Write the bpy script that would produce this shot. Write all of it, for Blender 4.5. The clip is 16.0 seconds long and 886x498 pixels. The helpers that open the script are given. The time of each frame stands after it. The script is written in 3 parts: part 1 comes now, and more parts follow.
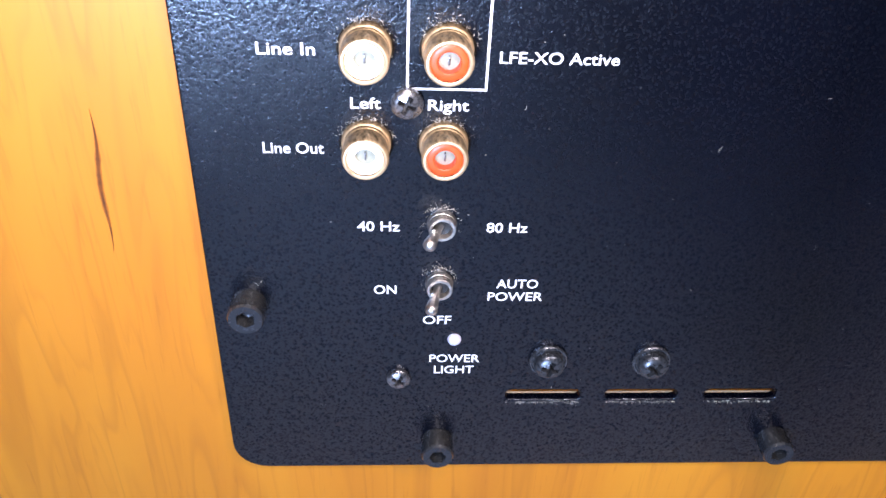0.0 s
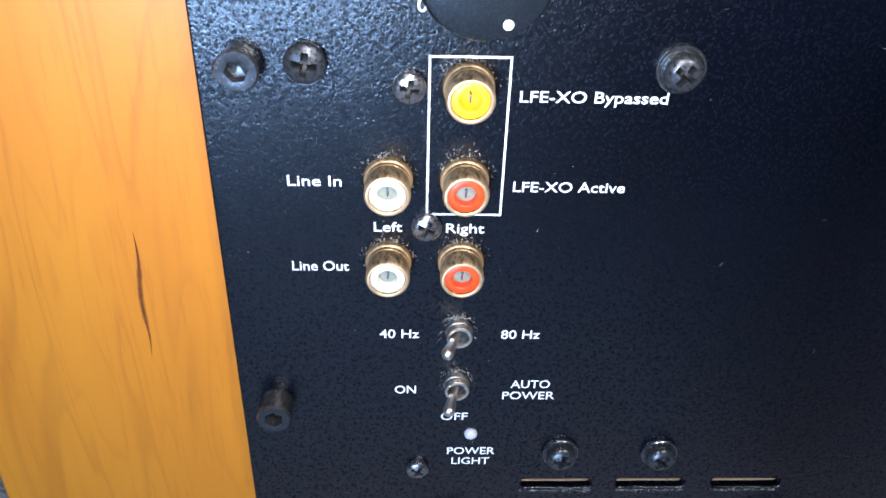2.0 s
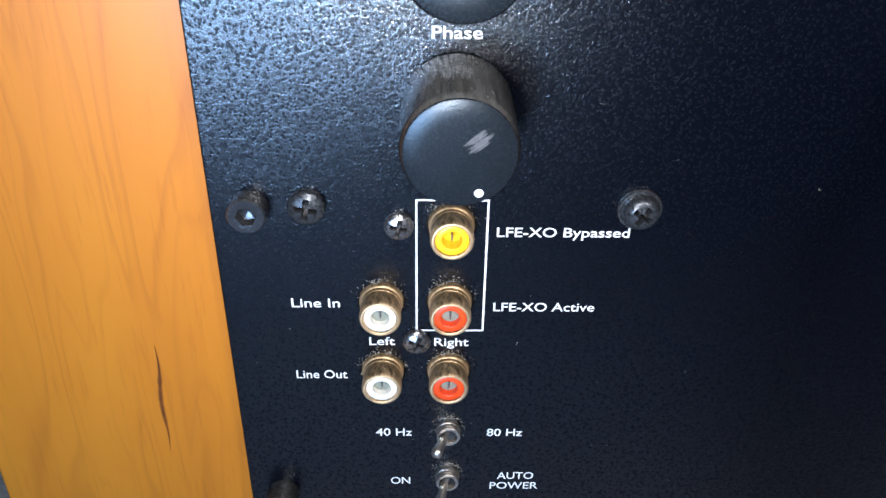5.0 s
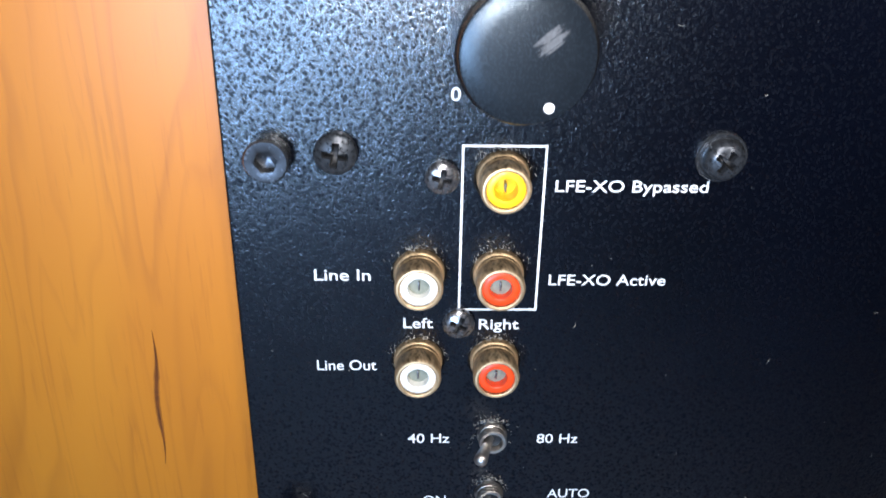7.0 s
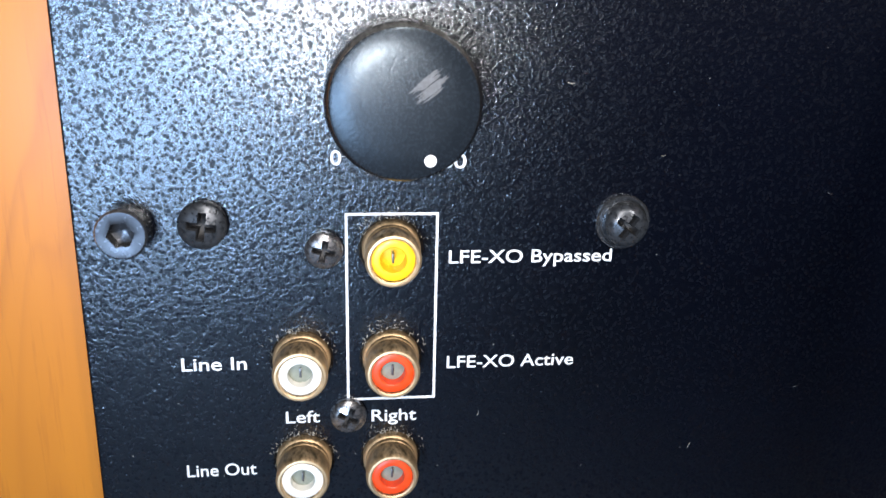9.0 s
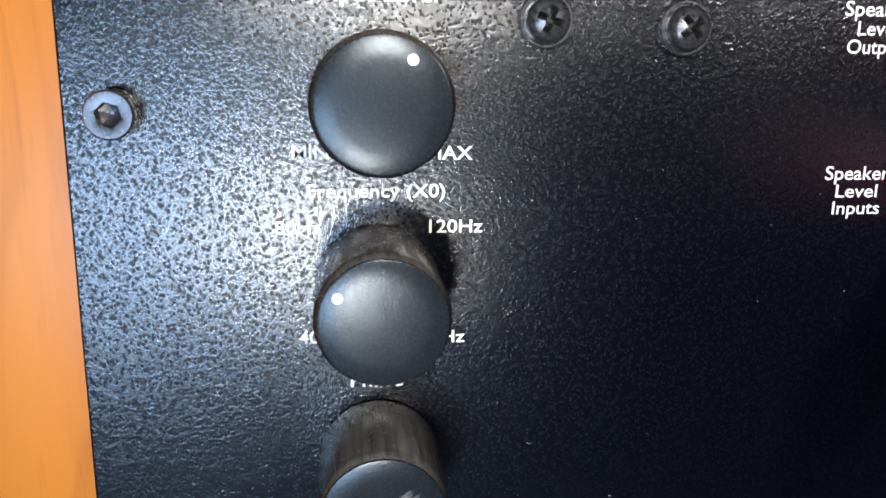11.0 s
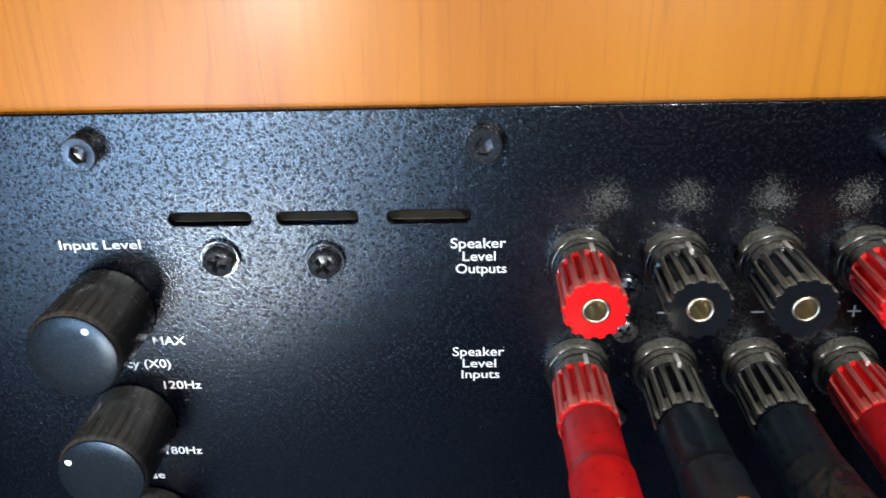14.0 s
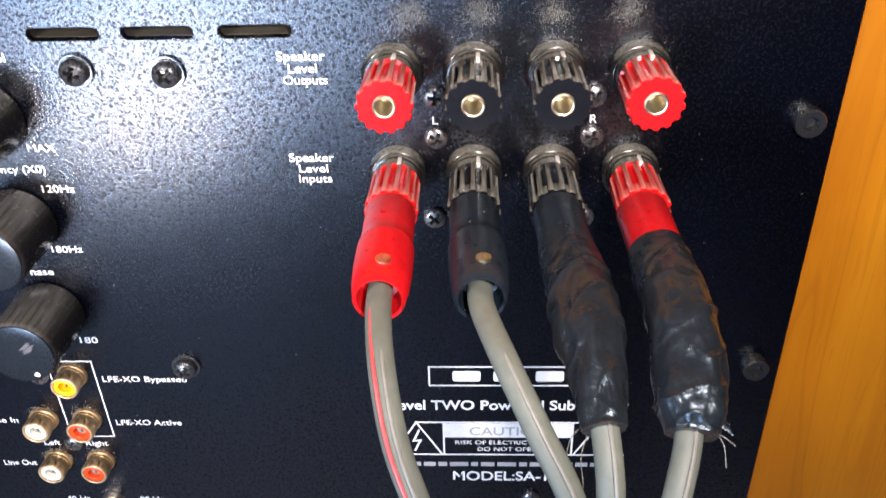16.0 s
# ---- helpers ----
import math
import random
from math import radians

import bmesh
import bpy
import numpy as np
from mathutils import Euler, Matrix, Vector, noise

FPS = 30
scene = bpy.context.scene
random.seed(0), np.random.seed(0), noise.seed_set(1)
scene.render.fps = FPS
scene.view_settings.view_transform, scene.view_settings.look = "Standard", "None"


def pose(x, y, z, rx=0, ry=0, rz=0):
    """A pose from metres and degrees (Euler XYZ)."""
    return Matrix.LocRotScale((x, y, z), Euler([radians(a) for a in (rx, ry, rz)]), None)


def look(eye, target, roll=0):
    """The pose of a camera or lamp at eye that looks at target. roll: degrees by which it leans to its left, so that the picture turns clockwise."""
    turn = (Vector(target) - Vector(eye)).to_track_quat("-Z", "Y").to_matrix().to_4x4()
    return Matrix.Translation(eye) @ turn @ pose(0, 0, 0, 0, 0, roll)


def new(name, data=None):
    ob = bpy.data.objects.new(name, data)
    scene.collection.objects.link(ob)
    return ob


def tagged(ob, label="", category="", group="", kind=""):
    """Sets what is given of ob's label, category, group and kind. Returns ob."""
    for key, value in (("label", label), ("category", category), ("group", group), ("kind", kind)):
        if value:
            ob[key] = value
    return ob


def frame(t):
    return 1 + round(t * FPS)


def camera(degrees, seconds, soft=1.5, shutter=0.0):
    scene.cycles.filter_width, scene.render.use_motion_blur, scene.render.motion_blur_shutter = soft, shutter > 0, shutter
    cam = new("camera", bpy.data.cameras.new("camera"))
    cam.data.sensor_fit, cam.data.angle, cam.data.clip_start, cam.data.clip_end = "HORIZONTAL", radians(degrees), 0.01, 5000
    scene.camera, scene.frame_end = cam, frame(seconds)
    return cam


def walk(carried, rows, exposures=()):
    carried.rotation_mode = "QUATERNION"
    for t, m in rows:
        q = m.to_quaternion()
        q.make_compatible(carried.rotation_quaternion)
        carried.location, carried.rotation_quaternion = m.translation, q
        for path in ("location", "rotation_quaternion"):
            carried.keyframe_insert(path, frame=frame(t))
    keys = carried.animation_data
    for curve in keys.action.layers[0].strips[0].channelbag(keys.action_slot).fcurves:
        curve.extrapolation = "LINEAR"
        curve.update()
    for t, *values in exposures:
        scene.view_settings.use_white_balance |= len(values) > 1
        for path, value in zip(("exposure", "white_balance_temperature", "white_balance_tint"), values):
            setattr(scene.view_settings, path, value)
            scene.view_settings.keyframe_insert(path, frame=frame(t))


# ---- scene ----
cam = camera(56.2, 16.0, shutter=0.2)
PATH = [
    (0, (-0.002, -0.135, 0.26), (0.114, 1.503, -0.882), 2.7),
    (0.5, (-0.004, -0.133, 0.262), (0.1, 1.514, -0.867), 2.8),
    (1, (-0.006, -0.131, 0.268), (0.082, 1.52, -0.856), 2.2),
    (1.5, (-0.005, -0.132, 0.272), (0.076, 1.53, -0.837), 2.0),
    (2, (-0.003, -0.134, 0.28), (0.075, 1.538, -0.816), 1.9),
    (2.5, (-0.001, -0.134, 0.291), (0.053, 1.549, -0.788), 1.4),
    (3, (-0.001, -0.137, 0.293), (0.05, 1.554, -0.773), 1.4),
    (3.5, (0.001, -0.139, 0.296), (0.05, 1.555, -0.765), 1.3),
    (4, (0.003, -0.139, 0.297), (0.052, 1.561, -0.755), 1.2),
    (4.5, (0.004, -0.14, 0.302), (0.054, 1.564, -0.743), 1.1),
    (4.7, (0.003, -0.14, 0.305), (0.047, 1.565, -0.739), 1.1),
    (6.8, (0.0, -0.131, 0.284), (0.03, 1.659, -0.609), 0.7),
    (7, (-0.007, -0.13, 0.274), (0.048, 1.675, -0.587), 1.0),
    (7.5, (-0.007, -0.125, 0.258), (0.103, 1.707, -0.538), 1.6),
    (8, (-0.003, -0.121, 0.258), (0.169, 1.742, -0.45), 1.0),
    (8.2, (-0.002, -0.12, 0.258), (0.194, 1.756, -0.408), 0.9),
    (10.3, (0.004, -0.126, 0.299), (0.253, 1.773, -0.277), 1.5),
    (10.5, (0.005, -0.127, 0.307), (0.247, 1.771, -0.276), 1.5),
    (11, (0.002, -0.13, 0.316), (0.237, 1.803, -0.14), 0.8),
    (11.5, (0.002, -0.135, 0.332), (0.201, 1.792, -0.166), 0.7),
    (12, (0.007, -0.142, 0.349), (0.189, 1.774, -0.195), 0.6),
    (12.5, (0.012, -0.153, 0.364), (0.161, 1.752, -0.224), 0.3),
    (13, (0.035, -0.158, 0.385), (0.142, 1.722, -0.29), 0.3),
    (13.5, (0.062, -0.163, 0.397), (0.082, 1.694, -0.347), -0.7),
    (14, (0.087, -0.159, 0.396), (0.016, 1.657, -0.44), -1.6),
    (14.5, (0.102, -0.159, 0.395), (0.032, 1.627, -0.502), -1.7),
    (15, (0.117, -0.164, 0.395), (0.052, 1.59, -0.562), -1.5),
    (15.5, (0.126, -0.176, 0.399), (0.053, 1.542, -0.622), -1.7),
    (16, (0.13, -0.191, 0.388), (0.049, 1.509, -0.663), -1.7),
]
EXPOSURES = [(0.0, 0.72, 6400, 28), (1.0, 0.35, 6300, 24), (2.0, 0.1, 6100, 16), (4.5, -0.4, 6200, 14), (8.0, -0.4, 6400, 14), (11.0, -0.85, 7100, 14), (13.0, -1.3, 6250, 5), (14.5, -0.97, 6500, 14), (16.0, -0.12, 7100, 23)]
walk(cam, [(t, look(eye, target, roll)) for t, eye, target, roll in PATH], EXPOSURES)

# ---- light ----
world = bpy.data.worlds.new("room_air")
scene.world = world
world.use_nodes = True
world.node_tree.nodes["Background"].inputs[0].default_value = (0.75, 0.85, 1.0, 1)
world.node_tree.nodes["Background"].inputs[1].default_value = 0.008


def lamp(name, kind, place, target, power, colour, size, spread=180):
    data = bpy.data.lights.new(name, kind)
    data.energy, data.color = power, colour
    if kind == "AREA":
        data.shape, data.size, data.spread = "DISK", size, radians(spread)
    else:
        data.shadow_soft_size = size
    ob = new(name, data)
    ob.matrix_world = look(place, target)
    return ob


# a cool light low in front, and three lamps added for one moving torch
# unseen source, known only as cool light from the left
lamp("cool_left_light", "AREA", (-0.17, -0.60, 0.180), (0.06, 0, 0.25), 1.55, (0.47, 0.70, 1.0), 0.18, 100)
# fixed stand-ins along the way of the torch that travels with the camera
lamp("torch_stand_in", "AREA", (-0.004, -0.132, 0.264), (-0.004, 0, 0.260), 0.125, (1.0, 0.96, 0.91), 0.014, 125)
lamp("upper_torch_stand_in", "AREA", (0.016, -0.156, 0.357), (0.016, 0, 0.336), 0.27, (1.0, 0.96, 0.90), 0.014, 125)
lamp("side_torch_stand_in", "AREA", (0.168, -0.205, 0.402), (0.160, 0, 0.330), 0.46, (1.0, 0.97, 0.93), 0.016, 130)


# ---- materials ----
class Nodes:
    """Short hand for building a node tree."""

    def __init__(self, name):
        self.mat = bpy.data.materials.new(name)
        self.mat.use_nodes = True
        self.tree = self.mat.node_tree
        self.shader = self.tree.nodes["Principled BSDF"]

    def add(self, kind, **props):
        node = self.tree.nodes.new(kind)
        for key, value in props.items():
            if key in ("noise_dimensions", "feature", "blend_type", "data_type", "operation", "wave_type", "bands_direction", "wave_profile"):
                setattr(node, key, value)
            else:
                node.inputs[key.replace("_", " ")].default_value = value
        return node

    def link(self, a, out, b, into):
        self.tree.links.new(a.outputs[out], b.inputs[into])

    def coords(self, scale=(1, 1, 1)):
        tc = self.tree.nodes.new("ShaderNodeTexCoord")
        mp = self.tree.nodes.new("ShaderNodeMapping")
        mp.inputs["Scale"].default_value = scale
        self.link(tc, "Object", mp, "Vector")
        return mp

    def noise(self, vec, scale, detail=4, rough=0.55, distort=0.0):
        n = self.add("ShaderNodeTexNoise", Scale=scale, Detail=detail, Roughness=rough, Distortion=distort)
        self.link(vec, "Vector", n, "Vector")
        return n

    def ramp(self, src, out, stops):
        r = self.tree.nodes.new("ShaderNodeValToRGB")
        el = r.color_ramp.elements
        while len(el) < len(stops):
            el.new(0.5)
        for e, (p, c) in zip(el, stops):
            e.position = p
            e.color = c if isinstance(c, tuple) else (c, c, c, 1)
        self.link(src, out, r, "Fac")
        return r

    def bump(self, src, out, strength, distance, prior=None):
        b = self.add("ShaderNodeBump", Strength=strength, Distance=distance)
        self.link(src, out, b, "Height")
        if prior:
            self.link(prior, "Normal", b, "Normal")
        return b

    def set(self, **props):
        for key, value in props.items():
            self.shader.inputs[key.replace("_", " ")].default_value = value
        return self


def rgba(r, g, b):
    return (r, g, b, 1)


def plain(name, colour, rough, metal=0.0, vary=0.25, scale=900.0, relief=0.0, gloss=0.25, **more):
    """A surface with two scales of wear in tone and gloss."""
    n = Nodes(name)
    n.set(Base_Color=rgba(*colour), Roughness=rough, Metallic=metal, **more)
    v = n.coords()
    a = n.noise(v, scale, 5)
    b = n.noise(v, scale * 0.12, 3)
    mix = n.add("ShaderNodeMath", operation="MULTIPLY")
    n.link(a, "Fac", mix, 0)
    n.link(b, "Fac", mix, 1)
    lo = tuple(c * (1 - vary) for c in colour) + (1,)
    hi = tuple(min(1, c * (1 + vary)) for c in colour) + (1,)
    n.link(n.ramp(mix, 0, [(0.12, lo), (0.4, hi)]), "Color", n.shader, "Base Color")
    n.link(n.ramp(a, "Fac", [(0.3, max(0.02, rough * (1 - gloss))), (0.7, min(1, rough * (1 + gloss)))]), "Color", n.shader, "Roughness")
    if relief:
        n.link(n.bump(a, "Fac", 0.5, relief), "Normal", n.shader, "Normal")
    return n.mat


def coat_black():
    """Black textured powder coat: pebbled gloss with small dull pits."""
    n = Nodes("black_powder_coat")
    v = n.coords()
    n.set(Base_Color=rgba(0.002, 0.0025, 0.005), Specular_Tint=rgba(0.84, 0.92, 1.0), IOR=1.5)
    warp = n.noise(v, 1900, 3, 0.6)
    bend = n.add("ShaderNodeVectorMath", operation="MULTIPLY_ADD")
    n.link(warp, "Color", bend, 0)
    bend.inputs[1].default_value = (0.0009, 0.0009, 0.0009)
    n.link(v, "Vector", bend, 2)
    cells = n.add("ShaderNodeTexVoronoi", Scale=1450.0)
    n.link(bend, "Vector", cells, "Vector")
    size = n.noise(v, 900, 2, 0.6)
    gap = n.add("ShaderNodeMath", operation="SUBTRACT")
    n.link(cells, "Distance", gap, 0)
    n.link(n.ramp(size, "Fac", [(0.34, 0.0), (0.66, 0.46)]), "Color", gap, 1)
    pebble = n.noise(n.coords((1, 1, 0.65)), 3000, 2, 0.55)
    broad = n.noise(v, 22, 3)
    n.link(n.ramp(gap, 0, [(0.0, 0.33), (0.24, 0.185)]), "Color", n.shader, "Roughness")
    n.link(n.ramp(gap, 0, [(0.0, 0.32), (0.28, 0.95)]), "Color", n.shader, "Specular IOR Level")
    n.link(n.ramp(broad, "Fac", [(0.3, rgba(0.0006, 0.0010, 0.0030)), (0.7, rgba(0.0010, 0.0016, 0.0048))]), "Color", n.shader, "Base Color")
    swell = n.noise(v, 950, 2, 0.5)
    b0 = n.bump(swell, "Fac", 0.3, 0.00014)
    b1 = n.bump(pebble, "Fac", 0.55, 0.00014, b0)
    b2 = n.bump(gap, 0, 0.25, 0.00012, b1)
    n.link(b2, "Normal", n.shader, "Normal")
    return n.mat


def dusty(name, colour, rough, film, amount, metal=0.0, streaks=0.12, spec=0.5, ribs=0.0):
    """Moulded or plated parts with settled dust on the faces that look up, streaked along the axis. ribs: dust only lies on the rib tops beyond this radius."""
    n = Nodes(name)
    n.set(Metallic=metal, Roughness=rough, Specular_IOR_Level=spec)
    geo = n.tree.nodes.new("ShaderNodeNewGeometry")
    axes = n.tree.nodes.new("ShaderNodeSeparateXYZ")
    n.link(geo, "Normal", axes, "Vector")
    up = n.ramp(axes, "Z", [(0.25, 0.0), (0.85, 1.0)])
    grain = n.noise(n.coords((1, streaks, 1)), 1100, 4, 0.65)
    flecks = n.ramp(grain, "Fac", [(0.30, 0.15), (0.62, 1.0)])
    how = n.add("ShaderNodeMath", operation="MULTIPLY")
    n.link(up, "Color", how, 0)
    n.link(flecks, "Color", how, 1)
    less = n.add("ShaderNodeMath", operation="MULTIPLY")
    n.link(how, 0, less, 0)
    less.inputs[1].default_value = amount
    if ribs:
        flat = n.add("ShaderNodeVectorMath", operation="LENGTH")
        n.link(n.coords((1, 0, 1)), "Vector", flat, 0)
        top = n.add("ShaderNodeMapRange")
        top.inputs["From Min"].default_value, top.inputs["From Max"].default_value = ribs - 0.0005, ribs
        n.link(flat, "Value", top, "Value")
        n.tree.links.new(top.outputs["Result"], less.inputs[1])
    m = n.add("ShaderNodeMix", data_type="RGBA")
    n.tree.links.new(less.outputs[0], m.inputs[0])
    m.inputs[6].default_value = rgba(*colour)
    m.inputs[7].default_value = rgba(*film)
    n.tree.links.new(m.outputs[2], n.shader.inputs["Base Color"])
    wear = n.noise(n.coords(), 900, 4)
    n.link(n.ramp(wear, "Fac", [(0.3, rough * 0.8), (0.7, rough * 1.3)]), "Color", n.shader, "Roughness")
    n.link(n.bump(wear, "Fac", 0.4, 0.00004), "Normal", n.shader, "Normal")
    return n.mat


def cherry(name, lacquer=0.36):
    """Lacquered cherry veneer, the grain upright, with dark pores and streaks."""
    n = Nodes(name)
    n.set(Roughness=0.5, Coat_Weight=lacquer, Coat_Roughness=0.30, Specular_IOR_Level=0.3)
    wide = n.noise(n.coords((1, 1, 0.10)), 28, 4, 0.55, 0.6)
    streak = n.noise(n.coords((1, 1, 0.022)), 150, 5, 0.6, 0.5)
    lines = n.noise(n.coords((1, 1, 0.07)), 40, 2, 0.5, 1.3)
    pores = n.noise(n.coords((1, 1, 0.07)), 900, 3, 0.6)
    base = n.ramp(wide, "Fac", [(0.25, rgba(0.46, 0.142, 0.004)), (0.5, rgba(0.56, 0.188, 0.005)), (0.75, rgba(0.62, 0.230, 0.008))])
    tone = n.ramp(streak, "Fac", [(0.30, rgba(0.70, 0.58, 0.52)), (0.48, rgba(1, 1, 1))])
    line = n.ramp(lines, "Fac", [(0.40, rgba(1, 1, 1)), (0.414, rgba(0.7, 0.6, 0.54)), (0.44, rgba(1, 1, 1)), (0.485, rgba(1, 1, 1)), (0.497, rgba(0.42, 0.29, 0.25)), (0.53, rgba(1, 1, 1)), (0.575, rgba(1, 1, 1)), (0.585, rgba(0.68, 0.58, 0.52)), (0.61, rgba(1, 1, 1))])
    pore = n.ramp(pores, "Fac", [(0.30, rgba(0.72, 0.62, 0.58)), (0.42, rgba(1, 1, 1))])
    last = base
    for layer, weight in ((tone, 0.22), (line, 0.23), (pore, 0.35)):
        m = n.add("ShaderNodeMix", data_type="RGBA", blend_type="MULTIPLY")
        m.inputs[0].default_value = weight
        n.tree.links.new(last.outputs["Color"] if last is base else last.outputs[2], m.inputs[6])
        n.tree.links.new(layer.outputs["Color"], m.inputs[7])
        last = m
    n.tree.links.new(last.outputs[2], n.shader.inputs["Base Color"])
    n.link(n.bump(pores, "Fac", 0.25, 0.00006), "Normal", n.shader, "Normal")
    return n.mat


COAT = coat_black()
CHERRY = cherry("cherry_veneer")
CHERRY_MID = plain("brown_wood_flaw", (0.36, 0.115, 0.010), 0.6, 0, 0.3, 500, Specular_IOR_Level=0.25)
CHERRY_DARK = plain("dark_wood_flaw", (0.17, 0.050, 0.010), 0.7, 0, 0.5, 500, Specular_IOR_Level=0.2)
MDF = plain("raw_board", (0.48, 0.34, 0.20), 0.85, 0, 0.2, 900, 0.0001)
WHITE_INK = plain("white_ink", (0.82, 0.83, 0.84), 0.55, 0, 0.10, 2500)
GREY_INK = plain("grey_ink", (0.40, 0.41, 0.43), 0.55, 0, 0.15, 2500)
# the knobs' pale upper film paints in reflected light as well as dust
KNOB_SIDE = dusty("black_knob_plastic", (0.012, 0.012, 0.013), 0.22, (0.12, 0.122, 0.115), 0.6, 0.0, 0.05)
KNOB_FACE = plain("knob_face", (0.008, 0.011, 0.015), 0.27, 0.0, 0.12, 2600, 0.00005, 0.08, Specular_Tint=rgba(0.70, 0.86, 1.0), Specular_IOR_Level=0.36)
SCUFF = plain("pale_scuff", (0.055, 0.06, 0.068), 0.5, 0, 0.5, 1600)
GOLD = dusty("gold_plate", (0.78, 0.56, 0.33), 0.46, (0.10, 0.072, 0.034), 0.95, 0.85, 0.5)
BRASS = plain("worn_brass", (0.74, 0.66, 0.44), 0.35, 1.0, 0.35, 2500, 0.00006)
NICKEL = plain("nickel", (0.66, 0.62, 0.57), 0.36, 1.0, 0.2, 1500, 0.00002)
BLACK_STEEL = plain("black_oxide_steel", (0.065, 0.072, 0.082), 0.30, 0.7, 0.45, 1400, 0.00003)
SOCKET_METAL = plain("pale_brass", (0.62, 0.55, 0.41), 0.40, 1.0, 0.2, 1500, 0.00002)
WASHER_STEEL = plain("bright_washer", (0.13, 0.14, 0.155), 0.24, 0.85, 0.3, 1400, 0.00002)
BOLT_STEEL = dusty("dusty_black_oxide", (0.048, 0.054, 0.064), 0.24, (0.20, 0.19, 0.16), 0.35, 0.65, 1.0)
# near-black colour paints in the shade deep inside screw recesses and bushings
RECESS_SHADE = plain("recess_shade", (0.012, 0.012, 0.013), 0.55, 0.2, 0.5, 2500, 0.00004)
GREY_STEEL = plain("grey_steel", (0.24, 0.24, 0.25), 0.28, 0.9, 0.35, 1400, 0.00003)
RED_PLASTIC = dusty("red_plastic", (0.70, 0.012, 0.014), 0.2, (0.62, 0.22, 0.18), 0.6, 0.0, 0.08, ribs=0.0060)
RED_RUBBER = plain("red_boot", (0.68, 0.010, 0.014), 0.34, 0, 0.15, 500, 0.00003)
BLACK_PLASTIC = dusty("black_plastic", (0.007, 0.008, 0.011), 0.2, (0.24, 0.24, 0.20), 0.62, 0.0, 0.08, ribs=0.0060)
DUSTY_BLACK = dusty("dusty_black_plastic", (0.010, 0.010, 0.010), 0.2, (0.32, 0.32, 0.27), 0.7, 0.0, 1.0)
BLACK_RUBBER = plain("black_boot", (0.012, 0.020, 0.029), 0.34, 0, 0.3, 600, 0.00003, Specular_Tint=rgba(0.7, 0.87, 1.0))
TAPE = plain("black_vinyl_tape", (0.013, 0.017, 0.022), 0.29, 0, 0.2, 190, 0.0013, Specular_IOR_Level=0.7, Specular_Tint=rgba(0.66, 0.86, 1.0))
CABLE = plain("grey_cable_jacket", (0.150, 0.172, 0.148), 0.56, 0, 0.14, 500, 0.00003)
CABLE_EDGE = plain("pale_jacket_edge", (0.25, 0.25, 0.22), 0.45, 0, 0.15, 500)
CABLE_RED = plain("red_cable_stripe", (0.70, 0.10, 0.11), 0.4, 0, 0.15, 500)
JACK_WHITE = plain("white_insulator", (0.80, 0.79, 0.74), 0.4, 0, 0.08, 900)
JACK_RED = plain("red_insulator", (0.80, 0.062, 0.008), 0.42, 0, 0.12, 900)
JACK_YELLOW = plain("yellow_insulator", (0.82, 0.50, 0.012), 0.38, 0, 0.12, 900)
JACK_CORE = plain("pale_core", (0.22, 0.235, 0.19), 0.5, 0, 0.15, 900)
LED_LENS = plain("milky_lens", (0.62, 0.55, 0.62), 0.3, 0, 0.1, 900, 0, Subsurface_Weight=0.2)
# colour of the glow painted onto the plate over the posts
POST_GLOW = plain("post_glow", (0.14, 0.138, 0.122), 0.8, 0, 0.5, 1500)
BLUE_WIRE = plain("blue_wire", (0.03, 0.12, 0.42), 0.4, 0, 0.15, 800)
DUST = plain("pale_dust", (0.45, 0.42, 0.36), 0.9, 0, 0.4, 2000)
CARPET = plain("pale_carpet", (0.86, 0.85, 0.84), 0.95, 0, 0.12, 350, 0.002)
WALL_PAINT = plain("wall_paint", (0.30, 0.30, 0.30), 0.85, 0, 0.06, 60, 0.0005)
PALE_METAL = plain("pale_metal", (0.12, 0.12, 0.10), 0.6, 0.2, 0.3, 600)
CHASSIS = plain("zinc_chassis", (0.05, 0.052, 0.05), 0.6, 0.4, 0.3, 400)


# ---- building helpers ----
def link_mesh(name, bm, material, parent=None, label="", smooth=True):
    me = bpy.data.meshes.new(name)
    bm.to_mesh(me)
    bm.free()
    me.materials.append(material)
    if smooth:
        me.set_sharp_from_angle(angle=radians(35))
        for p in me.polygons:
            p.use_smooth = True
    ob = new(name, me)
    if parent is not None:
        ob.parent = parent
    if label:
        ob["label"] = label
    return ob


def part(name, bm, material, parent, label="", at=None, smooth=True):
    ob = link_mesh(name, bm, material, parent, label, smooth)
    if at is not None:
        ob.matrix_basis = at
    return ob


def share(ob, parent, at):
    """One more part on the same mesh."""
    o = ob.copy()
    scene.collection.objects.link(o)
    o.parent = parent
    o.matrix_basis = at
    return o


def thing(name, place, label, category, group="", kind=""):
    ob = new(name)
    ob.empty_display_size = 0.01
    ob.matrix_basis = place if isinstance(place, Matrix) else Matrix.Translation(place)
    return tagged(ob, label, category, group, kind)


def circle(r):
    return lambda a: r


def hexagon(r):
    """Radius of a hexagon with flats r from the middle."""
    def f(a):
        b = (a + math.pi / 6) % (math.pi / 3) - math.pi / 6
        return r / math.cos(b)
    return f


def wavy(r, depth, n):
    """Square-cut flutes: broad ribs with narrower grooves between them."""
    return lambda a: r - depth * min(1.0, max(0.0, 0.35 - 1.6 * math.cos(n * a)))


